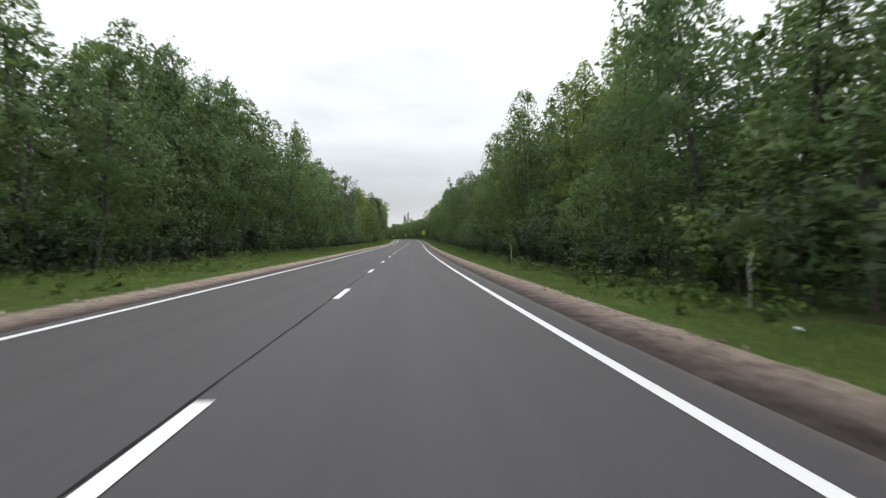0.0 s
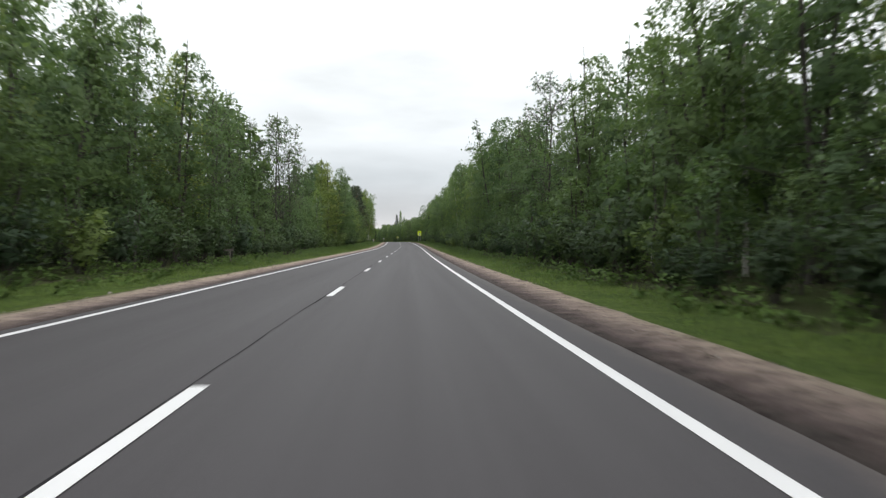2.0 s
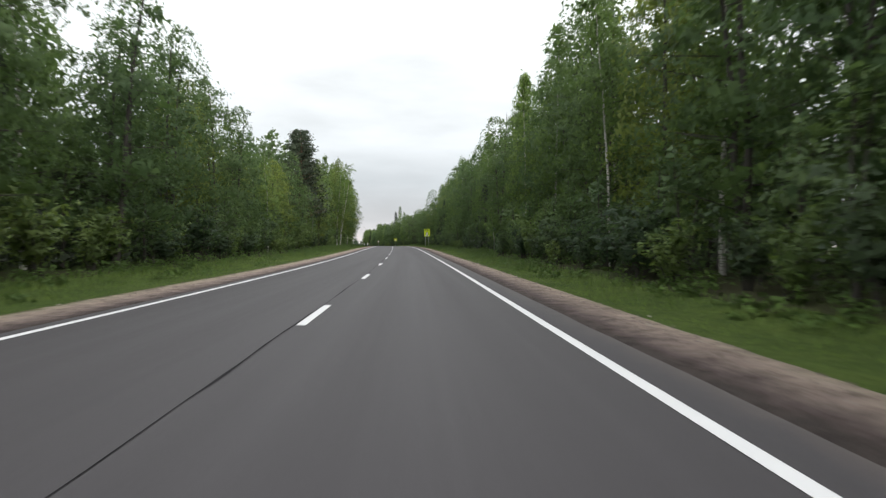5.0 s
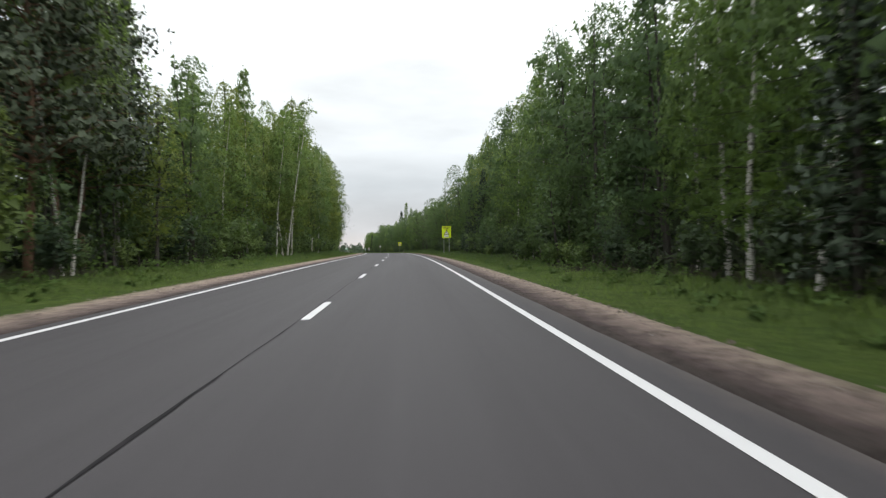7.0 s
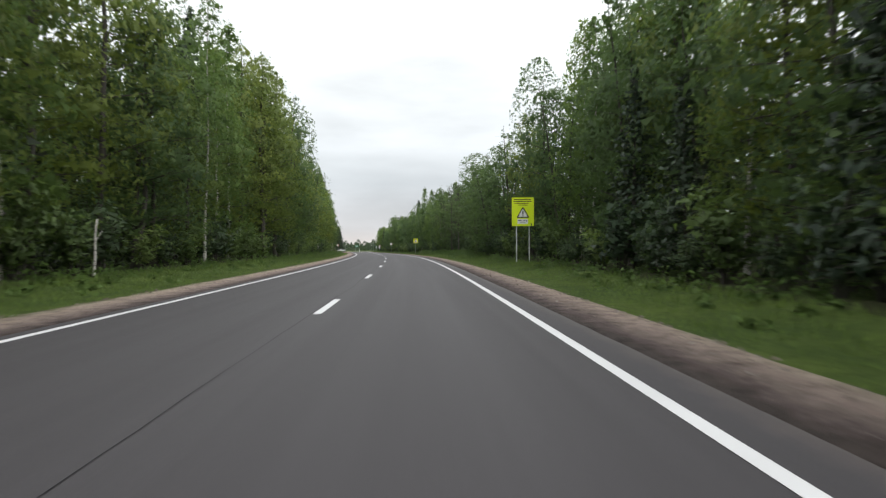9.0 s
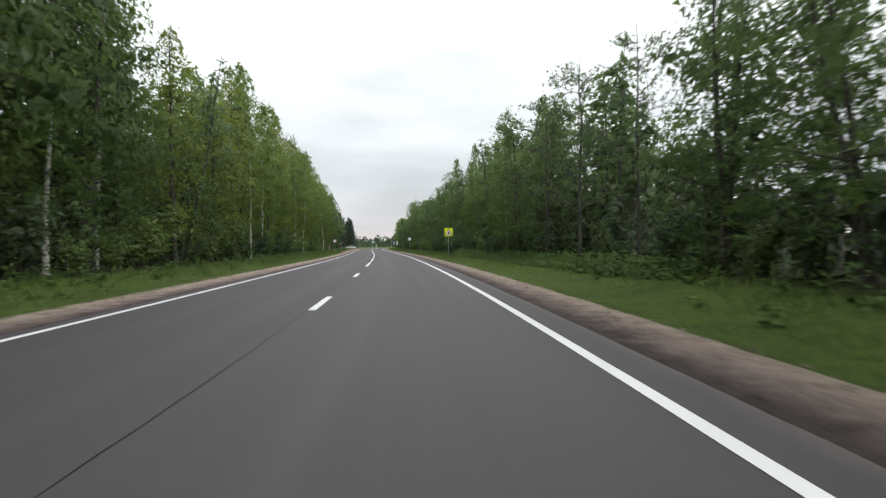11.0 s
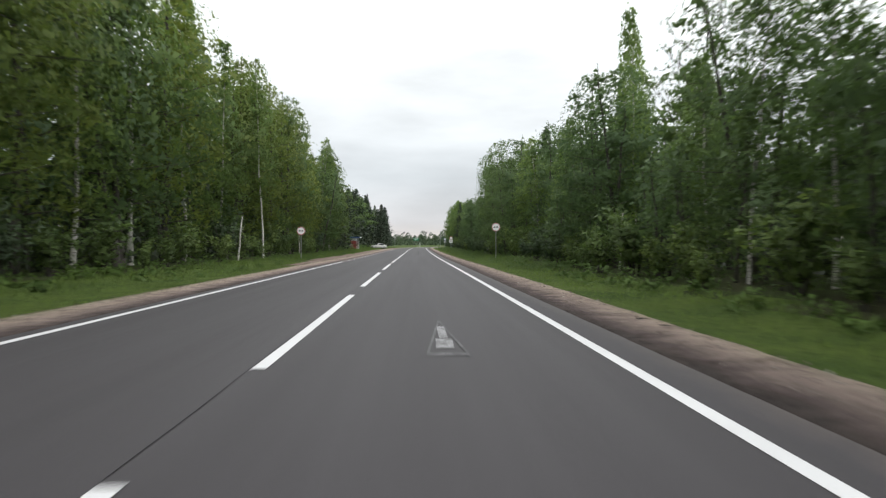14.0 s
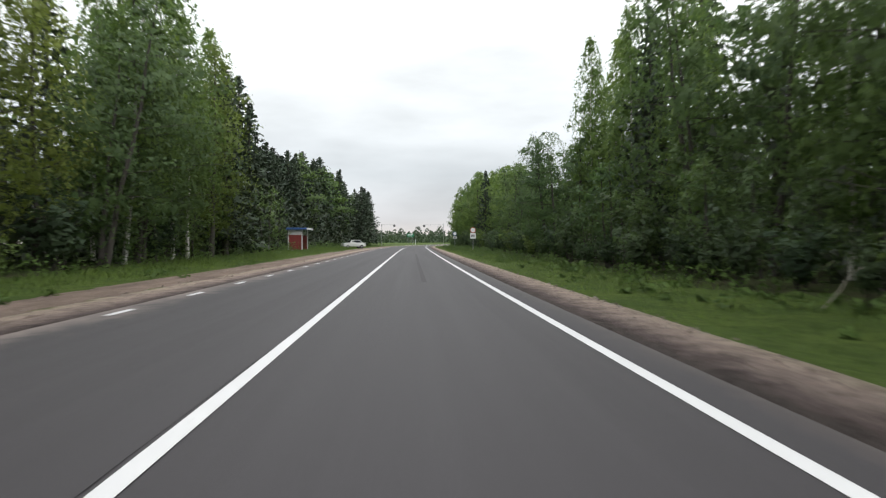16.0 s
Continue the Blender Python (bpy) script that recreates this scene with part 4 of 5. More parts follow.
        while s < 540:
            plant("young%d" % rng.integers(2), s, side * rng.uniform(12.0, 15.5), rng.uniform(3.5, 7.5), rng.uniform(0, 360), None, rng.uniform(0.9, 1.3))
            s += rng.uniform(4.5, 8.0)
    for i in range(8):
        plant("alder%d" % rng.integers(3), 99 + 2.5 * i, rng.uniform(13.2, 14.6), rng.uniform(6.5, 8.2), rng.uniform(0, 360), None, 1.4)
    # trees that stand out
    for key, s, lat, h, squash in (
            ("bush1", 13.6, 9.7, 2.2, 1.5), ("bush1", 11.2, 9.5, 1.5, 1.3), ("bare", 129.0, -11.8, 11.9, 0.95), ("pine", 228.6, -11.9, 15.6, 1.05), ("pine", 231.2, -12.4, 16.2, 0.95), ("pine", 235.0, -13.0, 15.2, 1.1), ("aspen1", 237.5, -10.8, 9.4, 1.0), ("birch0", 247, -12.4, 12.8, 0.9),
            ("spruce0", 518, 24, 21.5, 1.2), ("spruce1", 536, -15.8, 17.8, 1.5), ("spruce0", 529, -15.5, 15, 1.5), ("spruce1", 486, 14.2, 11, 1.0), ("spruce1", 523, -13.0, 14.6, 0.95), ("spruce0", 527, -14.5, 12, 0.8), ("spruce0", 548, -15, 11.8, 0.9),
            ("spruce1", 578, -15.5, 13.4, 0.9), ("spruce0", 310, -14, 18.5, 0.9),
            ("birch0", 77, 12.8, 14.2, 0.9), ("birch0", 464.5, 19.8, 21.5, 0.85), ("aspen0", 225, -11.2, 7.0, 1.1), ("alder1", 221.5, -11.2, 8, 1.1), ("thin1", 438, 13.2, 12, 0.8), ("birch1", 446, 13.2, 12.6, 0.75), ("birch0", 503, 12.6, 13.2, 0.9), ("birch1", 510, 12.5, 13.8, 0.9),
            ("birch1", 72, -12.0, 14.6, 1.0), ("aspen2", 76, -12.2, 14.8, 1.0), ("aspen0", 159, -12.8, 14.6, 0.75), ("aspen1", 163, -13, 15.2, 0.75),
            ("trunky0", 268, -10.9, 15.5, 0.9), ("trunky1", 272, -10.8, 17.0, 0.9), ("trunky0", 276, -10.8, 17.4, 0.9), ("birch2", 284, -12.0, 18.6, 0.9), ("birch0", 261.5, -12.2, 17.2, 0.85),
            ("trunky1", 229.5, -10.9, 12.5, 0.8), ("trunky0", 304, -11.0, 17, 0.85), ("trunky0", 381, -10.9, 17, 0.85), ("trunky1", 411, -10.9, 15, 0.9), ("trunky0", 421, -10.8, 16, 0.85),
            ("trunky0", 465, -10.9, 16, 0.85), ("trunky0", 431, 11.1, 10.5, 0.8), ("trunky0", 175, 11.0, 14.5, 0.85), ("birch0", 434, -12.8, 18, 0.8), ("birch2", 503.5, -12.4, 16.8, 1.0), ("birch0", 517, -12.6, 16.4, 1.0),
            ("birch1", 510, -12.5, 16.2, 1.0), ("birch0", 384, -12.6, 19, 0.8), ("thin1", 417.5, -12.4, 19.2, 0.6), ("thin0", 45, 12.3, 11.6, 0.8), ("thin1", 388, 13.6, 12.2, 0.8), ("birch1", 404, 13.4, 14.6, 0.85), ("alder1", 412, 12.8, 12.2, 0.9), ("trunky0", 204.3, 9.9, 4.5, 1.15),
            ("spruce0", 218, 11.0, 8.5, 1.1), ("spruce0", 276, 11.0, 10, 1.0), ("spruce1", 285, 10.9, 7, 1.2), ("spruce0", 291, 11.4, 9, 1.1)):
        plant(key, s, lat, h, s * 37 % 360, None, squash)


forest()

# ---- what nobody could count: grass, weeds, pebbles, deep woods ----


def stuff(name, me, label, category):
    return tagged(new(name, me), label, category, kind="stuff")


def grass():
    rng = np.random.default_rng(5)
    n = 180000
    s = rng.uniform(2, 600, n)
    side = np.where(rng.uniform(0, 1, n) < 0.5, -1, 1)
    a = 5.75 + (np.minimum(edge_of_turf(side, s), 11.5) - 5.3) * rng.uniform(0, 1, n) ** 1.1
    a = np.where((side < 0) & (s > 462) & (s < 641) & (a < 8.1), 8.1 + 2.4 * rng.uniform(0, 1, n), a)
    clump = np.sin(s * 0.9 + a * 2) * 0.5 + np.sin(s * 0.23 + side) * 0.5
    h = (0.06 + 0.028 * (a - 6) + 0.025 * clump) * rng.uniform(0.6, 1.7, n)
    x, y, z = on_road(s, a * side, verge_height(a) - 0.03)
    base = np.stack([x, y, z], 1)
    ang = rng.uniform(0, math.pi * 2, n)
    w = (0.012 + 0.06 * h)[:, None]
    d = np.stack([np.cos(ang), np.sin(ang), np.zeros(n)], 1) * w
    tip = base + np.stack([rng.normal(0, 0.35, n) * h, rng.normal(0, 0.35, n) * h, h], 1)
    up = unit(np.stack([rng.normal(0, 0.2, n), rng.normal(0, 0.2, n), np.ones(n)], 1))
    d *= np.where(np.cross(2 * d, tip - base)[:, 1:2] > 0, -1, 1)
    return triangles_mesh("grass", np.stack([base - d, base + d, tip], 1), GRASS_BLADE, up)


def weeds():
    """Broad-leaved plants, ferns and seedlings where the turf meets the trees."""
    rng = np.random.default_rng(6)
    n = 5000
    s = rng.uniform(-14, 640, n)
    side = np.where(rng.uniform(0, 1, n) < 0.5, -1, 1)
    a = np.minimum(edge_of_turf(side, s), 11.2) - 0.2 + rng.gamma(2.0, 0.5, n)
    s[:1100], side[:1100], a[:1100] = rng.uniform(342, 400, 1100), 1, rng.uniform(9.0, 11.8, 1100)
    tuft = np.arange(n) >= 3600
    a[tuft] = 6.6 + (edge_of_turf(side, s)[tuft] - 6.6) * rng.uniform(0, 1, tuft.sum()) ** 0.6
    per = 26
    h = rng.uniform(0.2, 0.8, n) * np.where(a > 10.5, 1.5, 0.7)
    h[:1100] *= 0.6
    h[tuft] = rng.uniform(0.1, 0.34, tuft.sum())
    x, y, z = on_road(np.repeat(s, per), np.repeat(a * side, per), np.repeat(verge_height(a), per))
    c = np.stack([x, y, z], 1) + rng.normal(0, 1, (n * per, 3)) * np.repeat(h, per)[:, None] * np.array([0.55, 0.55, 0])
    c[:, 2] += np.repeat(h, per) * rng.uniform(0.1, 1, n * per)
    tri, nor = leaf_triangles(rng, c, 0.15, 0.1, 0.6)
    away = np.cross(tri[:, 1] - tri[:, 0], tri[:, 2] - tri[:, 0])[:, 1] > 0
    tri[away] = tri[away][:, ::-1]
    return triangles_mesh("weeds", tri, WEED_LEAF, nor)


def pebbles():
    rng = np.random.default_rng(8)
    n = 14000
    s = rng.uniform(-8, 520, n)
    side = np.where(rng.uniform(0, 1, n) < 0.62, 1, -1)
    a = 4.75 + 1.3 * rng.beta(2, 1.6, n)
    r = rng.gamma(2.0, 0.006, n) + 0.006
    rim = np.sin(s * 0.21) + np.sin(s * 0.067 + 1) > 0.4
    a[:2600] = np.where(rim[:2600], rng.normal(5.75, 0.09, 2600), a[:2600])
    r[:2600] += np.where(rim[:2600], rng.uniform(0.0, 0.03, 2600), 0)
    x, y, z = on_road(s, a * side, np.interp(a, [4.55, 4.8, 5.05, 5.35, 5.7, 6.2], [-0.066, -0.055, -0.045, -0.038, -0.05, -0.125]) + r * 0.2)
    c = np.stack([x, y, z], 1)
    corner = np.array([(1, 0, 0), (-0.5, 0.87, 0), (-0.5, -0.87, 0), (0, 0, 0.9)])
    V = c[:, None, :] + (corner[None] + rng.normal(0, 0.2, (n, 4, 3))) * r[:, None, None]
    F = np.array([(0, 1, 3), (1, 2, 3), (2, 0, 3)])
    T = V[:, F].reshape(-1, 3, 3)
    return triangles_mesh("pebbles", T, PEBBLE)


def deep_woods(side, seed):
    """Foliage and stems of the woods behind the trees of the edge."""
    rng = np.random.default_rng(seed)
    n = 560
    s = rng.uniform(-40, 690 if side > 0 else 655, n)
    a = rng.uniform(18.5, 52, n)
    if side > 0:
        keep = ~clearing(s, a)
        s, a = s[keep], a[keep]
        n = len(s)
    hh = np.array([top(side, q) for q in s]) * rng.uniform(0.75, 1.0, n)
    per = 170
    u = rng.uniform(0.02, 1, (n, per)) ** 0.9
    rad = 2.6 * np.sin(np.pi * np.clip(u * 0.85 + 0.12, 0, 1)) ** 0.6
    ang = rng.uniform(0, 6.28, (n, per))
    x, y, z = on_road(np.repeat(s, per), np.repeat(a * side, per), np.repeat(verge_height(a), per))
    c = np.stack([x + (rad * np.cos(ang)).ravel(), y + (rad * np.sin(ang)).ravel(), z + (u * hh[:, None]).ravel()], 1)
    out = unit(np.stack([np.cos(ang).ravel(), np.sin(ang).ravel(), (u.ravel() - 0.4) * 1.2], 1))
    tri, nor = leaf_triangles(rng, c, np.repeat(np.interp(a, [18.5, 32], [0.46, 0.85]), per), 0.1, 0.8, out)
    return triangles_mesh("deep_woods", tri, LEAF_ALDER, nor)


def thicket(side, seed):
    """Low dense undergrowth behind the first trees; its dark colour holds the forest shade."""
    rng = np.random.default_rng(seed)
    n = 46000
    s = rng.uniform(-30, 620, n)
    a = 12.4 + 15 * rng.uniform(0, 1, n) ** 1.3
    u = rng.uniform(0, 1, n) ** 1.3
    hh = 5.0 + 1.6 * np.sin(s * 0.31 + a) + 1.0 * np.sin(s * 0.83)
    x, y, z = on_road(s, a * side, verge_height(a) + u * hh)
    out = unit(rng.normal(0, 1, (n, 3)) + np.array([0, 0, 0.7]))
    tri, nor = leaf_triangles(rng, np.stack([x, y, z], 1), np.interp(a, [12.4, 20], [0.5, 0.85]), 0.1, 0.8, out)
    return triangles_mesh("thicket", tri, SHADE_DARK_UNDERGROWTH, nor)


def far_woods():
    """The line of trees that closes the view far beyond the bend."""
    rng = np.random.default_rng(31)
    T, N = [], []
    for i in range(330):
        s = rng.uniform(900, 1150)
        lat = rng.uniform(-280, 140)
        h = rng.uniform(7, 12.5)
        per = 130
        u = rng.uniform(0.0, 1, per)
        rad = h * 0.26 * np.sin(np.pi * np.clip(u * 0.85 + 0.13, 0, 1)) ** 0.6
        ang = rng.uniform(0, 6.28, per)
        x, y, z = on_road(s, lat, -0.5)
        c = np.stack([x + rad * np.cos(ang), y + rad * np.sin(ang), z + u * h], 1)
        tri, nor = leaf_triangles(rng, c, 1.2, 0.1, 0.8, unit(np.stack([np.cos(ang), np.sin(ang), (u - 0.4) * 1.2], 1)))
        T.append(tri)
        N.append(nor)
    n = 16000
    s, lat = rng.uniform(860, 1000, n), rng.uniform(-260, 140, n)
    x, y, z = on_road(s, lat, rng.uniform(0, 1, n) ** 1.2 * (5 + 2 * np.sin(lat * 0.11) + 1.5 * np.sin(lat * 0.37)))
    tri, nor = leaf_triangles(rng, np.stack([x, y, z], 1), 1.7, 0.1, 0.8, unit(rng.normal(0, 1, (n, 3))))
    T.append(tri)
    N.append(nor)
    return triangles_mesh("far_woods", np.concatenate(T), LEAF_FAR, np.concatenate(N))


stuff("grass", grass(), "fresh green roadside grass between shoulder and trees", "grass")
stuff("weeds", weeds(), "leafy weeds and ferns along the forest edge", "weeds")
stuff("pebbles", pebbles(), "brown pebbles on the gravel shoulders", "gravel")
stuff("deep_woods", deep_woods(1, 21), "shaded depth of the mixed forest", "woods")
stuff("deep_woods", deep_woods(-1, 22), "shaded depth of the mixed forest", "woods")
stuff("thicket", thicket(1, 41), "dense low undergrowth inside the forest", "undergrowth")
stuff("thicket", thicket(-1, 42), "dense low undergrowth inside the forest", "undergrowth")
stuff("far_woods", far_woods(), "distant tree line beyond the bend", "woods")

# ---- signs ----


def bars(parent, rows, mat, y=-0.012):
    """Plain bars for writing that cannot be read: x, z, width, height."""
    for x, z, w, h in rows:
        part("text_bar", box((w, 0.004, h), (x, y, z)), mat, parent)


POST_PALE = plain("pale_post_paint", (0.5, 0.51, 0.51), 0.6, 0, 0.2)


def warning_board():
    """A tall fluorescent board on two posts, with a warning triangle on it."""
    ob = new("warning_board")
    for x in (-0.43, 0.43):
        part("post", pole(0.04, -0.45, 4.0, (x, 0.06)), POST_PALE, ob, "pale painted steel post")
    panel = part("panel", prism(round_rect(1.5, 1.95, 0.05, 0, 3.5), -0.008, 0.02), SIGN_YELLOW, ob, "fluorescent yellow-green panel")
    for x in (-0.43, 0.43):
        for z in (2.85, 4.15):
            part("clamp", box((0.14, 0.10, 0.05), (x, 0.065, z), 0.006), GALV, ob)
    bars(panel, [(-0.02, 4.33, 1.2, 0.05), (-0.02, 4.20, 1.25, 0.05), (-0.1, 4.07, 0.95, 0.04), (0.0, 3.95, 0.6, 0.035)], SIGN_BLACK)
    part("triangle_rim", prism(triangle(0.82, 0.05, 0, 3.34), -0.014, -0.006), SIGN_BLACK, panel)
    part("triangle_face", prism(triangle(0.60, 0.03, 0, 3.34), -0.019, -0.013), SIGN_WHITE, panel)
    part("exclamation_bar", prism([(-0.045, 3.55), (0.045, 3.55), (0.03, 3.29), (-0.03, 3.29)], -0.024, -0.018), SIGN_BLACK, panel)
    part("exclamation_dot", prism(disc(0.04, 0, 3.225, 14), -0.024, -0.018), SIGN_BLACK, panel)
    part("plate", prism(round_rect(0.72, 0.34, 0.03, -0.02, 2.84), -0.014, -0.006), SIGN_WHITE, panel)
    for x, z, w, h in ((-0.2, 2.9, 0.22, 0.05), (0.1, 2.9, 0.16, 0.05), (0.25, 2.87, 0.08, 0.08), (0.0, 2.79, 0.4, 0.03)):
        part("text_bar", box((w, 0.004, h), (x, -0.017, z)), SIGN_BLACK, panel)
    return tagged(ob, "tall fluorescent warning board with triangle on two posts", "road sign")


def crossing_sign():
    """A square fluorescent sign with a red-rimmed triangle; plain bars stand in it."""
    ob = new("crossing_warning_sign")
    part("post", pole(0.038, -0.45, 3.15, (-0.04, 0.06)), GALV, ob, "galvanised steel post")
    panel = part("panel", prism(round_rect(0.98, 0.98, 0.05, 0, 2.76), -0.008, 0.02), SIGN_YELLOW, ob, "fluorescent yellow-green panel")
    part("triangle_rim", prism(triangle(0.86, 0.05, 0, 2.66), -0.014, -0.006), SIGN_RED, panel)
    part("triangle_face", prism(triangle(0.70, 0.03, 0, 2.66), -0.019, -0.013), SIGN_WHITE, panel)
    for pts in ([(-0.06, 2.86), (0.07, 2.86), (0.11, 2.54), (-0.11, 2.54)],
                [(-0.22, 2.53), (-0.16, 2.53), (-0.17, 2.49), (-0.25, 2.49)], [(-0.04, 2.53), (0.03, 2.53), (0.03, 2.49), (-0.05, 2.49)], [(0.16, 2.53), (0.21, 2.53), (0.25, 2.49), (0.17, 2.49)]):
        part("dark_bar", prism(pts, -0.024, -0.018), SIGN_BLACK, panel)
    part("clamp", box((0.16, 0.1, 0.05), (-0.04, 0.065, 2.9), 0.006), GALV, ob)
    part("clamp", box((0.16, 0.1, 0.05), (-0.04, 0.065, 2.6), 0.006), GALV, ob)
    return tagged(ob, "square fluorescent sign with red-rimmed warning triangle", "road sign")


def round_sign(z):
    """A round white sign with a red rim and two dark car shapes."""
    ob = new("no_overtaking_sign")
    part("post", pole(0.035, -0.45, z + 0.2, (0, 0.06)), GALV, ob, "galvanised steel post")
    rim = part("panel", prism(disc(0.375, 0, z, 40), -0.008, 0.022), GALV, ob, "grey metal sign panel")
    part("red_ring", prism(disc(0.355, 0, z, 40), -0.013, -0.006), SIGN_RED, rim)
    part("face", prism(disc(0.312, 0, z, 40), -0.018, -0.012), SIGN_WHITE, rim)
    for cx in (-0.13, 0.12):
        pts = [(cx - 0.10, z - 0.04), (cx + 0.10, z - 0.04), (cx + 0.10, z + 0.01), (cx + 0.06, z + 0.02), (cx + 0.04, z + 0.06), (cx - 0.05, z + 0.06), (cx - 0.07, z + 0.02), (cx - 0.10, z + 0.01)]
        part("car_shape", prism(pts, -0.023, -0.017), SIGN_BLACK, rim)
    for dz in (-0.18, 0.18):
        part("clamp", box((0.14, 0.1, 0.04), (0, 0.062, z + dz), 0.005), GALV, ob)
    return tagged(ob, "round red-rimmed white road sign on grey post", "road sign", "round signs in pair")


def speed_sign_pair(lower, label):
    """A round sign over a small white plate, on one post."""
    ob = new("stacked_road_sign")
    part("post", pole(0.035, -0.45, 2.95, (0, 0.06)), GALV, ob, "galvanised steel post")
    a = part("round_panel", prism(disc(0.35, 0, 2.55, 32), -0.008, 0.022), SIGN_RED if lower else SIGN_BLUE, ob)
    part("face", prism(disc(0.28, 0, 2.55, 32), -0.014, -0.006), SIGN_WHITE, a)
    b = part("plate", prism(round_rect(0.7, 0.7 if lower else 0.4, 0.04, 0, 1.85), -0.008, 0.022), SIGN_WHITE, ob, "white sign plate")
    bars(b, [(0, 1.92, 0.4, 0.1), (0, 1.76, 0.5, 0.07)], SIGN_BLACK)
    return tagged(ob, label, "road sign")


warning_board().matrix_basis = stand(306.2, 9.5, 0.02, -4)
crossing_sign().matrix_basis = stand(397.1, 8.86, 0.0, -3)
round_sign(2.80).matrix_basis = stand(468.0, 8.7, 0.0, -3)
round_sign(2.46).matrix_basis = stand(469.2, -8.6, 0.0, 3)
speed_sign_pair(True, "round sign above a white plate on post").matrix_basis = stand(549.3, 9.1, 0.0, -2)
speed_sign_pair(False, "small blue round sign above white plate").matrix_basis = stand(585, 9.0, 0.0, -2)

# ---- bus stop, parked car, far signs ----
RED_PANEL = plain("red_sheet", (0.2, 0.035, 0.03), 0.5, 0, 0.3)
BLUE_PANEL = plain("blue_sheet", (0.04, 0.10, 0.28), 0.5, 0, 0.25)
PALE_PANEL = plain("pale_sheet", (0.55, 0.56, 0.58), 0.5, 0, 0.25)
CAR_WHITE = plain("car_paint", (0.5, 0.51, 0.5), 0.3, 0, 0.08)
RUBBER = plain("rubber", (0.02, 0.02, 0.02), 0.85, 0, 0.2)
k = Mat("car_glass", (0.02, 0.025, 0.03), 0.05)
k.p.inputs["Specular IOR Level"].default_value = 0.8
CAR_GLASS = k.m
BENCH_WOOD = plain("bench_wood", (0.25, 0.16, 0.09), 0.8, 0, 0.35)


def bus_shelter():
    ob = new("bus_shelter")
    part("back_wall", box((0.08, 3.6, 1.7), (-0.8, 0, 0.95), 0.01), RED_PANEL, ob, "red sheet back wall")
    for y in (-1.8, 1.8):
        part("side_wall", box((1.5, 0.07, 1.65), (-0.05, y, 0.95), 0.01), RED_PANEL, ob, "red sheet side wall")
    for x in (-0.8, 0.72):
        for y in (-1.8, 1.8):
            part("corner_post", box((0.12, 0.12, 2.5), (x, y, 1.15), 0.012), PALE_PANEL, ob, "pale painted steel post")
    part("window_panel", box((1.4, 0.05, 0.55), (-0.05, -1.8, 2.08), 0.008), PALE_PANEL, ob)
    roof = part("roof", box((2.3, 4.3, 0.16), (0.15, 0, 2.5), 0.02), BLUE_PANEL, ob, "blue flat roof with pale fascia")
    part("fascia", box((0.04, 4.3, 0.22), (1.32, 0, 2.5), 0.01), PALE_PANEL, roof)
    part("fascia", box((2.3, 0.04, 0.22), (0.15, -2.17, 2.5), 0.01), BLUE_PANEL, roof)
    part("bench_seat", box((0.4, 3.0, 0.06), (-0.5, 0, 0.48), 0.01), BENCH_WOOD, ob)
    for y in (-1.2, 1.2):
        part("bench_leg", box((0.3, 0.07, 0.5), (-0.5, y, 0.22)), PALE_PANEL, ob)
    return tagged(ob, "red and blue bus shelter by the lay-by", "bus shelter")


def car_profile():
    return [(-2.0, 0.35), (-2.05, 0.62), (-1.9, 0.86), (-0.95, 0.95), (-0.45, 1.38), (0.1, 1.46), (1.0, 1.44), (1.55, 1.02), (1.95, 0.96), (2.02, 0.6), (1.98, 0.35)]


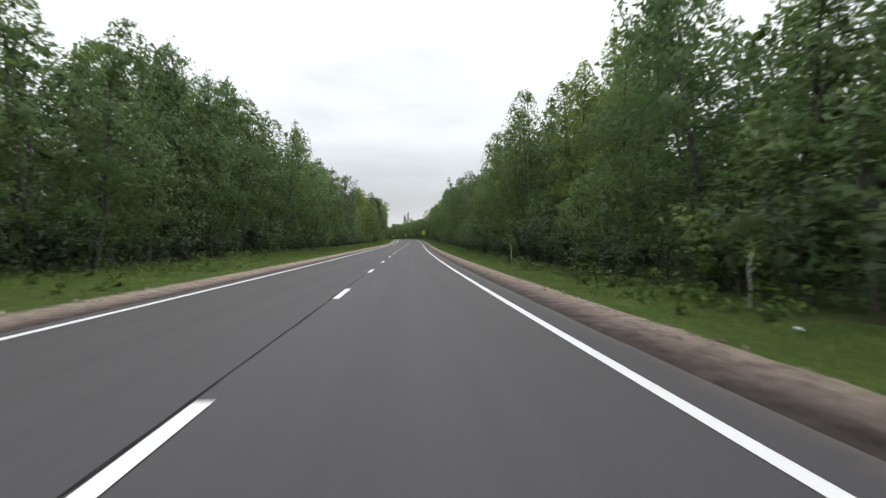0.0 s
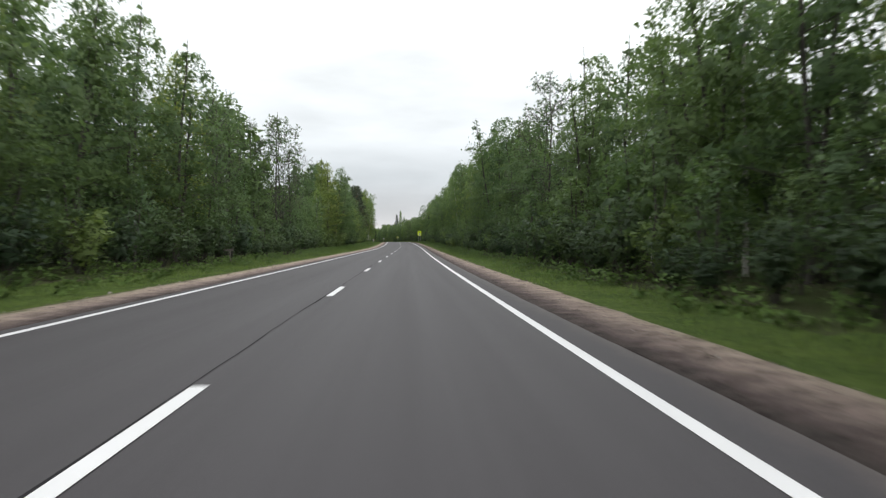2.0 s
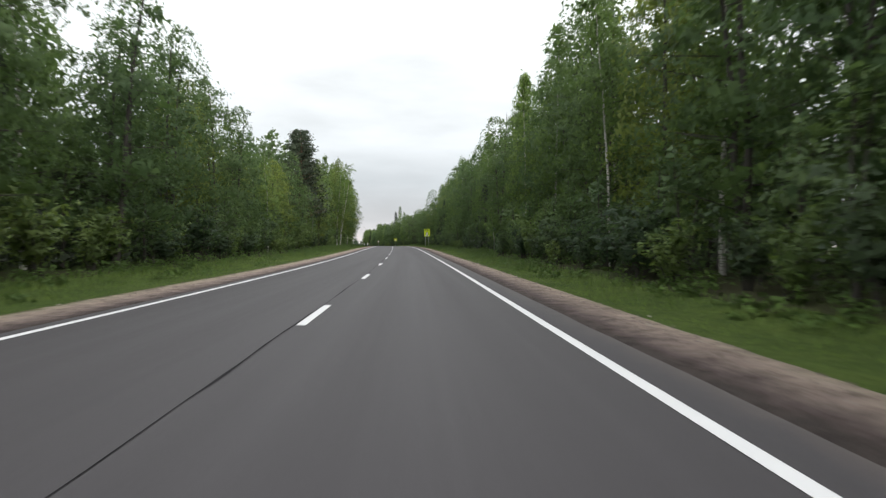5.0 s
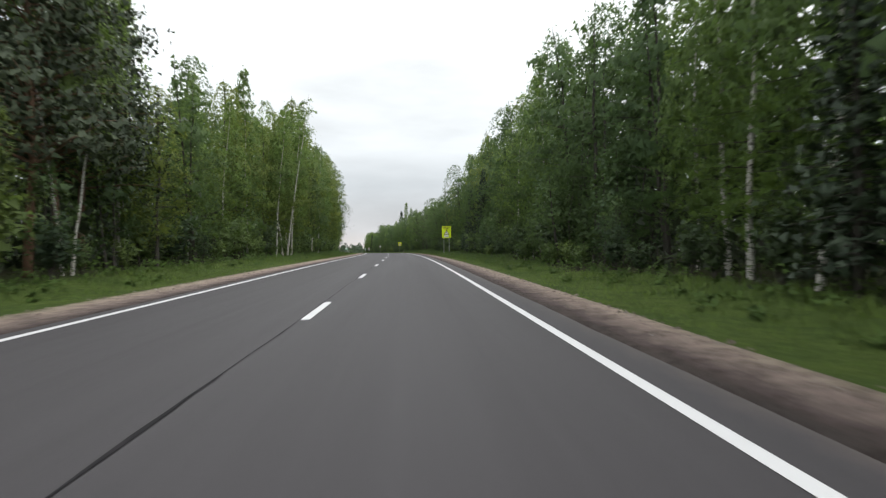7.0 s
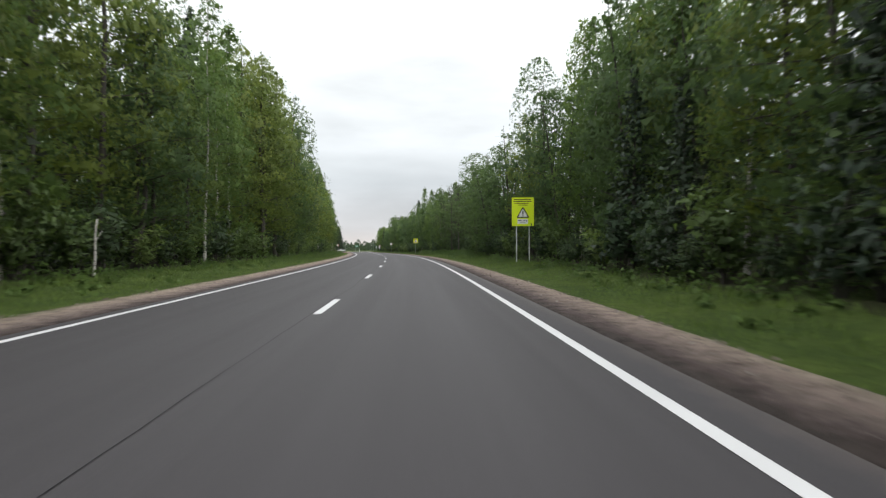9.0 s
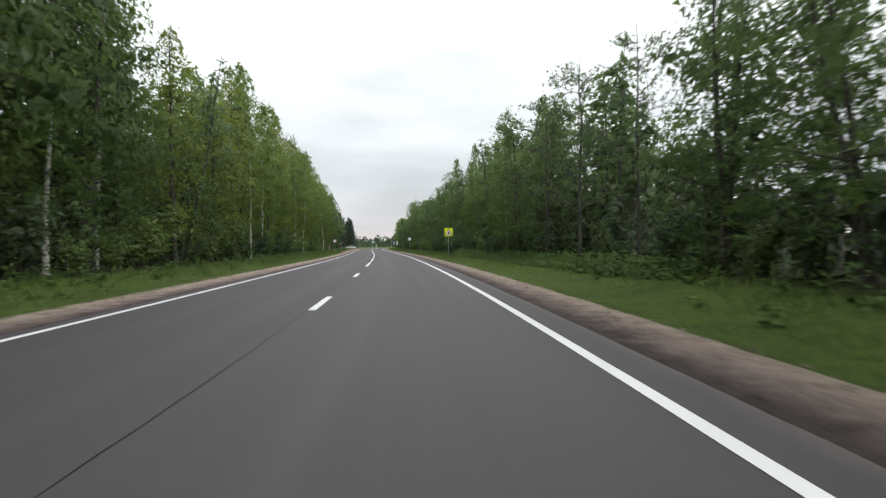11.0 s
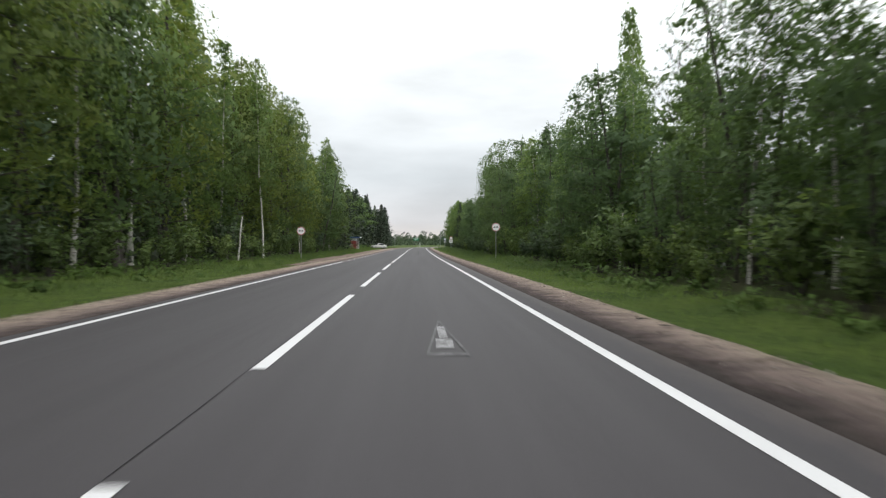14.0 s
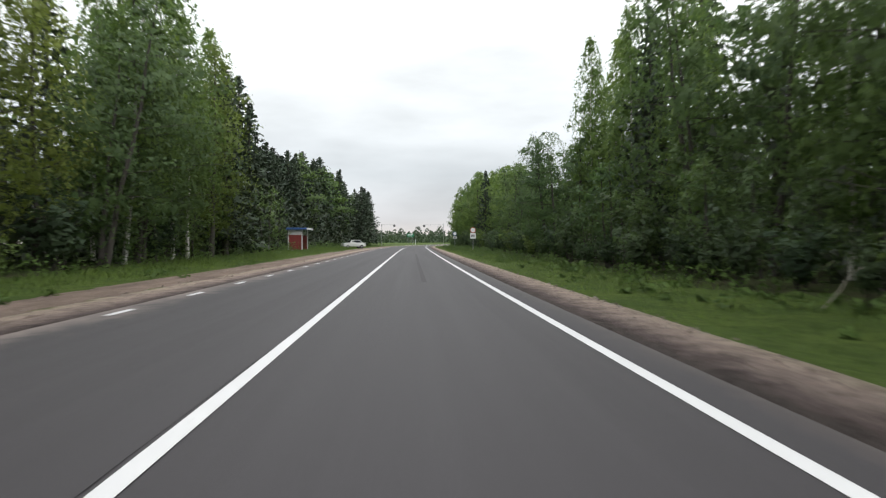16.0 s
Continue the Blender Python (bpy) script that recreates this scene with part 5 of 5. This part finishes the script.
def parked_car():
    """A small light car; its long axis is local x."""
    ob = new("car")
    bm = prism(car_profile(), -0.78, 0.78)
    for v in bm.verts:
        if v.co.z > 1.0:
            v.co.y *= 0.82
    bmesh.ops.bevel(bm, geom=list(bm.edges), offset=0.045, segments=2, affect="EDGES", profile=0.6)
    body = part("body", bm, CAR_WHITE, ob, "white painted body")
    for sy in (-1, 1):
        pts = [(-0.75, 1.0), (-0.38, 1.33), (0.1, 1.38), (0.95, 1.36), (1.35, 1.02)]
        g = prism(pts, sy * 0.70 - 0.02, sy * 0.70 + 0.02)
        part("side_window", g, CAR_GLASS, body, "dark side glass")
    ws = prism([(-0.62, -0.62), (-0.62, 0.62), (0.62, 0.62), (0.62, -0.62)], -0.01, 0.01)
    bmesh.ops.transform(ws, matrix=Matrix.Translation((-0.72, 0, 1.18)) @ Matrix.Rotation(radians(-49), 4, "Y") @ Matrix.Rotation(radians(90), 4, "X") @ Matrix.Diagonal((0.42, 1, 0.95, 1)), verts=ws.verts)
    part("windscreen", ws, CAR_GLASS, body)
    for x in (-1.28, 1.25):
        for y in (-0.72, 0.72):
            t = bmesh.new()
            bmesh.ops.create_cone(t, cap_ends=True, segments=24, radius1=0.3, radius2=0.3, depth=0.2, matrix=Matrix.Translation((x, y, 0.3)) @ Matrix.Rotation(radians(90), 4, "X"))
            wheel = part("wheel", t, RUBBER, ob)
            r = bmesh.new()
            bmesh.ops.create_cone(r, cap_ends=True, segments=20, radius1=0.18, radius2=0.18, depth=0.22, matrix=Matrix.Translation((x, y, 0.3)) @ Matrix.Rotation(radians(90), 4, "X"))
            part("rim", r, GALV, wheel)
    for y in (-0.55, 0.55):
        part("headlight", box((0.06, 0.28, 0.12), (-2.0, y, 0.72), 0.015), SIGN_WHITE, ob)
        part("tail_light", box((0.06, 0.22, 0.14), (1.98, y, 0.78), 0.015), SIGN_RED, ob)
    part("bumper", box((0.12, 1.5, 0.2), (-2.03, 0, 0.42), 0.03), SIGN_GREY, ob)
    part("bumper", box((0.12, 1.5, 0.2), (2.0, 0, 0.42), 0.03), SIGN_GREY, ob)
    return tagged(ob, "small white car parked beside the bus lay-by", "car")


def mast_sign(reach):
    """A mast whose arm holds a small dark signal box over the lane."""
    ob = new("signal_mast")
    part("mast", pole(0.05, -0.5, 6.0, (0, 0)), GALV, ob)
    part("arm", box((abs(reach), 0.045, 0.045), (reach / 2, 0, 5.75)), GALV, ob)
    head = part("signal_head", box((0.55, 0.2, 0.6), (reach, 0, 5.45), 0.03), SIGN_BLACK, ob, "dark signal head over the lane")
    part("lens", prism(disc(0.12, reach, 5.45, 20), -0.12, -0.1), SIGN_GREY, head)
    return tagged(ob, "tall grey mast with dark signal over the lane", "signal mast", "signal masts at the bend")


def direction_board():
    ob = new("direction_board")
    for x in (-0.9, 0.9):
        part("post", pole(0.05, -0.6, 4.2, (x, 0.07)), GALV, ob)
    p = part("panel", prism(round_rect(2.6, 1.2, 0.06, 0, 3.6), -0.01, 0.02), SIGN_GREEN, ob, "green panel")
    bars(p, [(0, 3.85, 2.0, 0.22), (-0.2, 3.4, 1.5, 0.2)], SIGN_WHITE, -0.015)
    return tagged(ob, "green direction board with white lines of text", "road sign")


def marker_post():
    ob = new("marker_post")
    part("post", box((0.12, 0.1, 2.6), (0, 0, 1.0), 0.02), SIGN_WHITE, ob)
    part("band", box((0.124, 0.104, 0.18), (0, 0, 1.9)), SIGN_BLACK, ob)
    return tagged(ob, "white marker post at the far bend", "post")


bus_shelter().matrix_basis = stand(545, -11.6, 0.1)
parked_car().matrix_basis = stand(580, -8.9, -0.06, 28)
mast_sign(3.4).matrix_basis = stand(638, -8.5, 0.0)
mast_sign(-5.2).matrix_basis = stand(640, 8.0, 0.0)
direction_board().matrix_basis = stand(700, -9.5, 0.0)
marker_post().matrix_basis = stand(690, -5.6, 0.0)

# ---- small loose things on the verges ----


def leaning_stick(length, tilt, turn, r=0.03):
    pts = [(0, 0, -0.1), (0.02, 0.01, length * 0.4), (-0.03, 0.03, length * 0.75), (0.05, 0.0, length)]
    v, f = tube_rings(pts, [r, r * 0.8, r * 0.7, r * 0.45], 6)
    me = joined_tubes("dead_stick", [(v, f)], DEADWOOD)
    me.transform(Matrix.Rotation(radians(turn), 4, "Z") @ Matrix.Rotation(radians(tilt), 4, "Y"))
    return tagged(new("dead_stick", me), "pale dead stick leaning in the grass", "stick", "dead sticks on the verges")


leaning_stick(1.4, 24, 0, 0.034).matrix_basis = stand(388.2, 8.8, 0.05)
leaning_stick(1.0, 42, 0, 0.013).matrix_basis = stand(483.9, 9.25, 0.08)
leaning_stick(0.7, 5, 0, 0.025).matrix_basis = stand(246.5, 9.6, 0.0)


def fallen_twig(s, lat, length, turn):
    v, f = tube_rings([(-length / 2, 0, 0.012), (0, 0.015, 0.016), (length / 2, -0.01, 0.012)], [0.012, 0.011, 0.006], 6)
    ob = new("fallen_twig", joined_tubes("fallen_twig", [(v, f)], BARK_GREY))
    ob.matrix_basis = stand(s, lat, -0.045, turn)
    return tagged(ob, "short dark twig lying on the gravel shoulder", "twig", "twigs on the shoulder")


fallen_twig(424.3, 5.5, 0.24, 8)
fallen_twig(423.4, 5.52, 0.16, -6)
fallen_twig(83.0, 5.45, 0.2, 12)


def wooden_marker():
    """A short weathered post with a board nailed across its top."""
    ob = new("wooden_marker")
    part("post", box((0.08, 0.08, 1.0), (0, 0, 0.35), 0.012), WEATHERED, ob, "rough weathered post")
    board = part("crossboard", box((0.58, 0.035, 0.1), (-0.07, -0.05, 0.8), 0.01, Matrix.Rotation(radians(-3), 4, "Y")), WEATHERED, ob, "grey weathered board")
    for x in (-0.02, 0.02):
        part("nail", box((0.012, 0.012, 0.012), (x, -0.072, 0.8)), GALV, board)
    return tagged(ob, "short weathered wooden post with crossboard in grass", "marker post")


wooden_marker().matrix_basis = stand(95.0, -8.8, -0.02)


def litter():
    bm = bmesh.new()
    bmesh.ops.create_icosphere(bm, subdivisions=2, radius=0.075)
    for v in bm.verts:
        v.co *= 0.75 + 0.5 * noise.noise(v.co * 17)
        v.co.z *= 0.7
    me = bpy.data.meshes.new("plastic_bag")
    bm.to_mesh(me)
    bm.free()
    me.materials.append(SIGN_WHITE)
    return tagged(new("plastic_bag", me), "crumpled white plastic bag in the grass", "litter")


litter().matrix_basis = stand(7.3, 7.7, -0.06)


def bare_stem(height, r, lean, turn):
    """A thin pale stem without leaves, broken off at the top."""
    pts = [(0, 0, -0.1), (0.03, 0.02, height * 0.35), (-0.02, 0.05, height * 0.7), (0.04, 0.03, height)]
    v, f = tube_rings(pts, [r * 1.15, r, r * 0.85, r * 0.6], 7)
    w, g = tube_rings([(0.0, 0.04, height * 0.62), (0.22, 0.1, height * 0.8)], [r * 0.4, 0.006], 4)
    me = joined_tubes("dead_tree", [(v, f), (w, g)], BARK_BIRCH)
    me.transform(Matrix.Rotation(radians(turn), 4, "Z") @ Matrix.Rotation(radians(lean), 4, "Y"))
    return tagged(new("dead_tree", me), "thin pale broken birch stem at forest edge", "dead tree", "bare birch stems")


for s, lat, h, r, lean, turn in ((10.0, 8.45, 1.15, 0.013, 1, 0), (40.2, 8.75, 1.2, 0.022, 5, 180), (456, -10.4, 3.1, 0.06, 5, 0), (478, -10.4, 2.6, 0.04, 4, 90), (441, 10.7, 2.6, 0.04, 3, 0), (288.5, -10.2, 2.2, 0.045, 2, 0)):
    bare_stem(h, r, lean, turn).matrix_basis = stand(s, lat, float(verge_height(lat)))
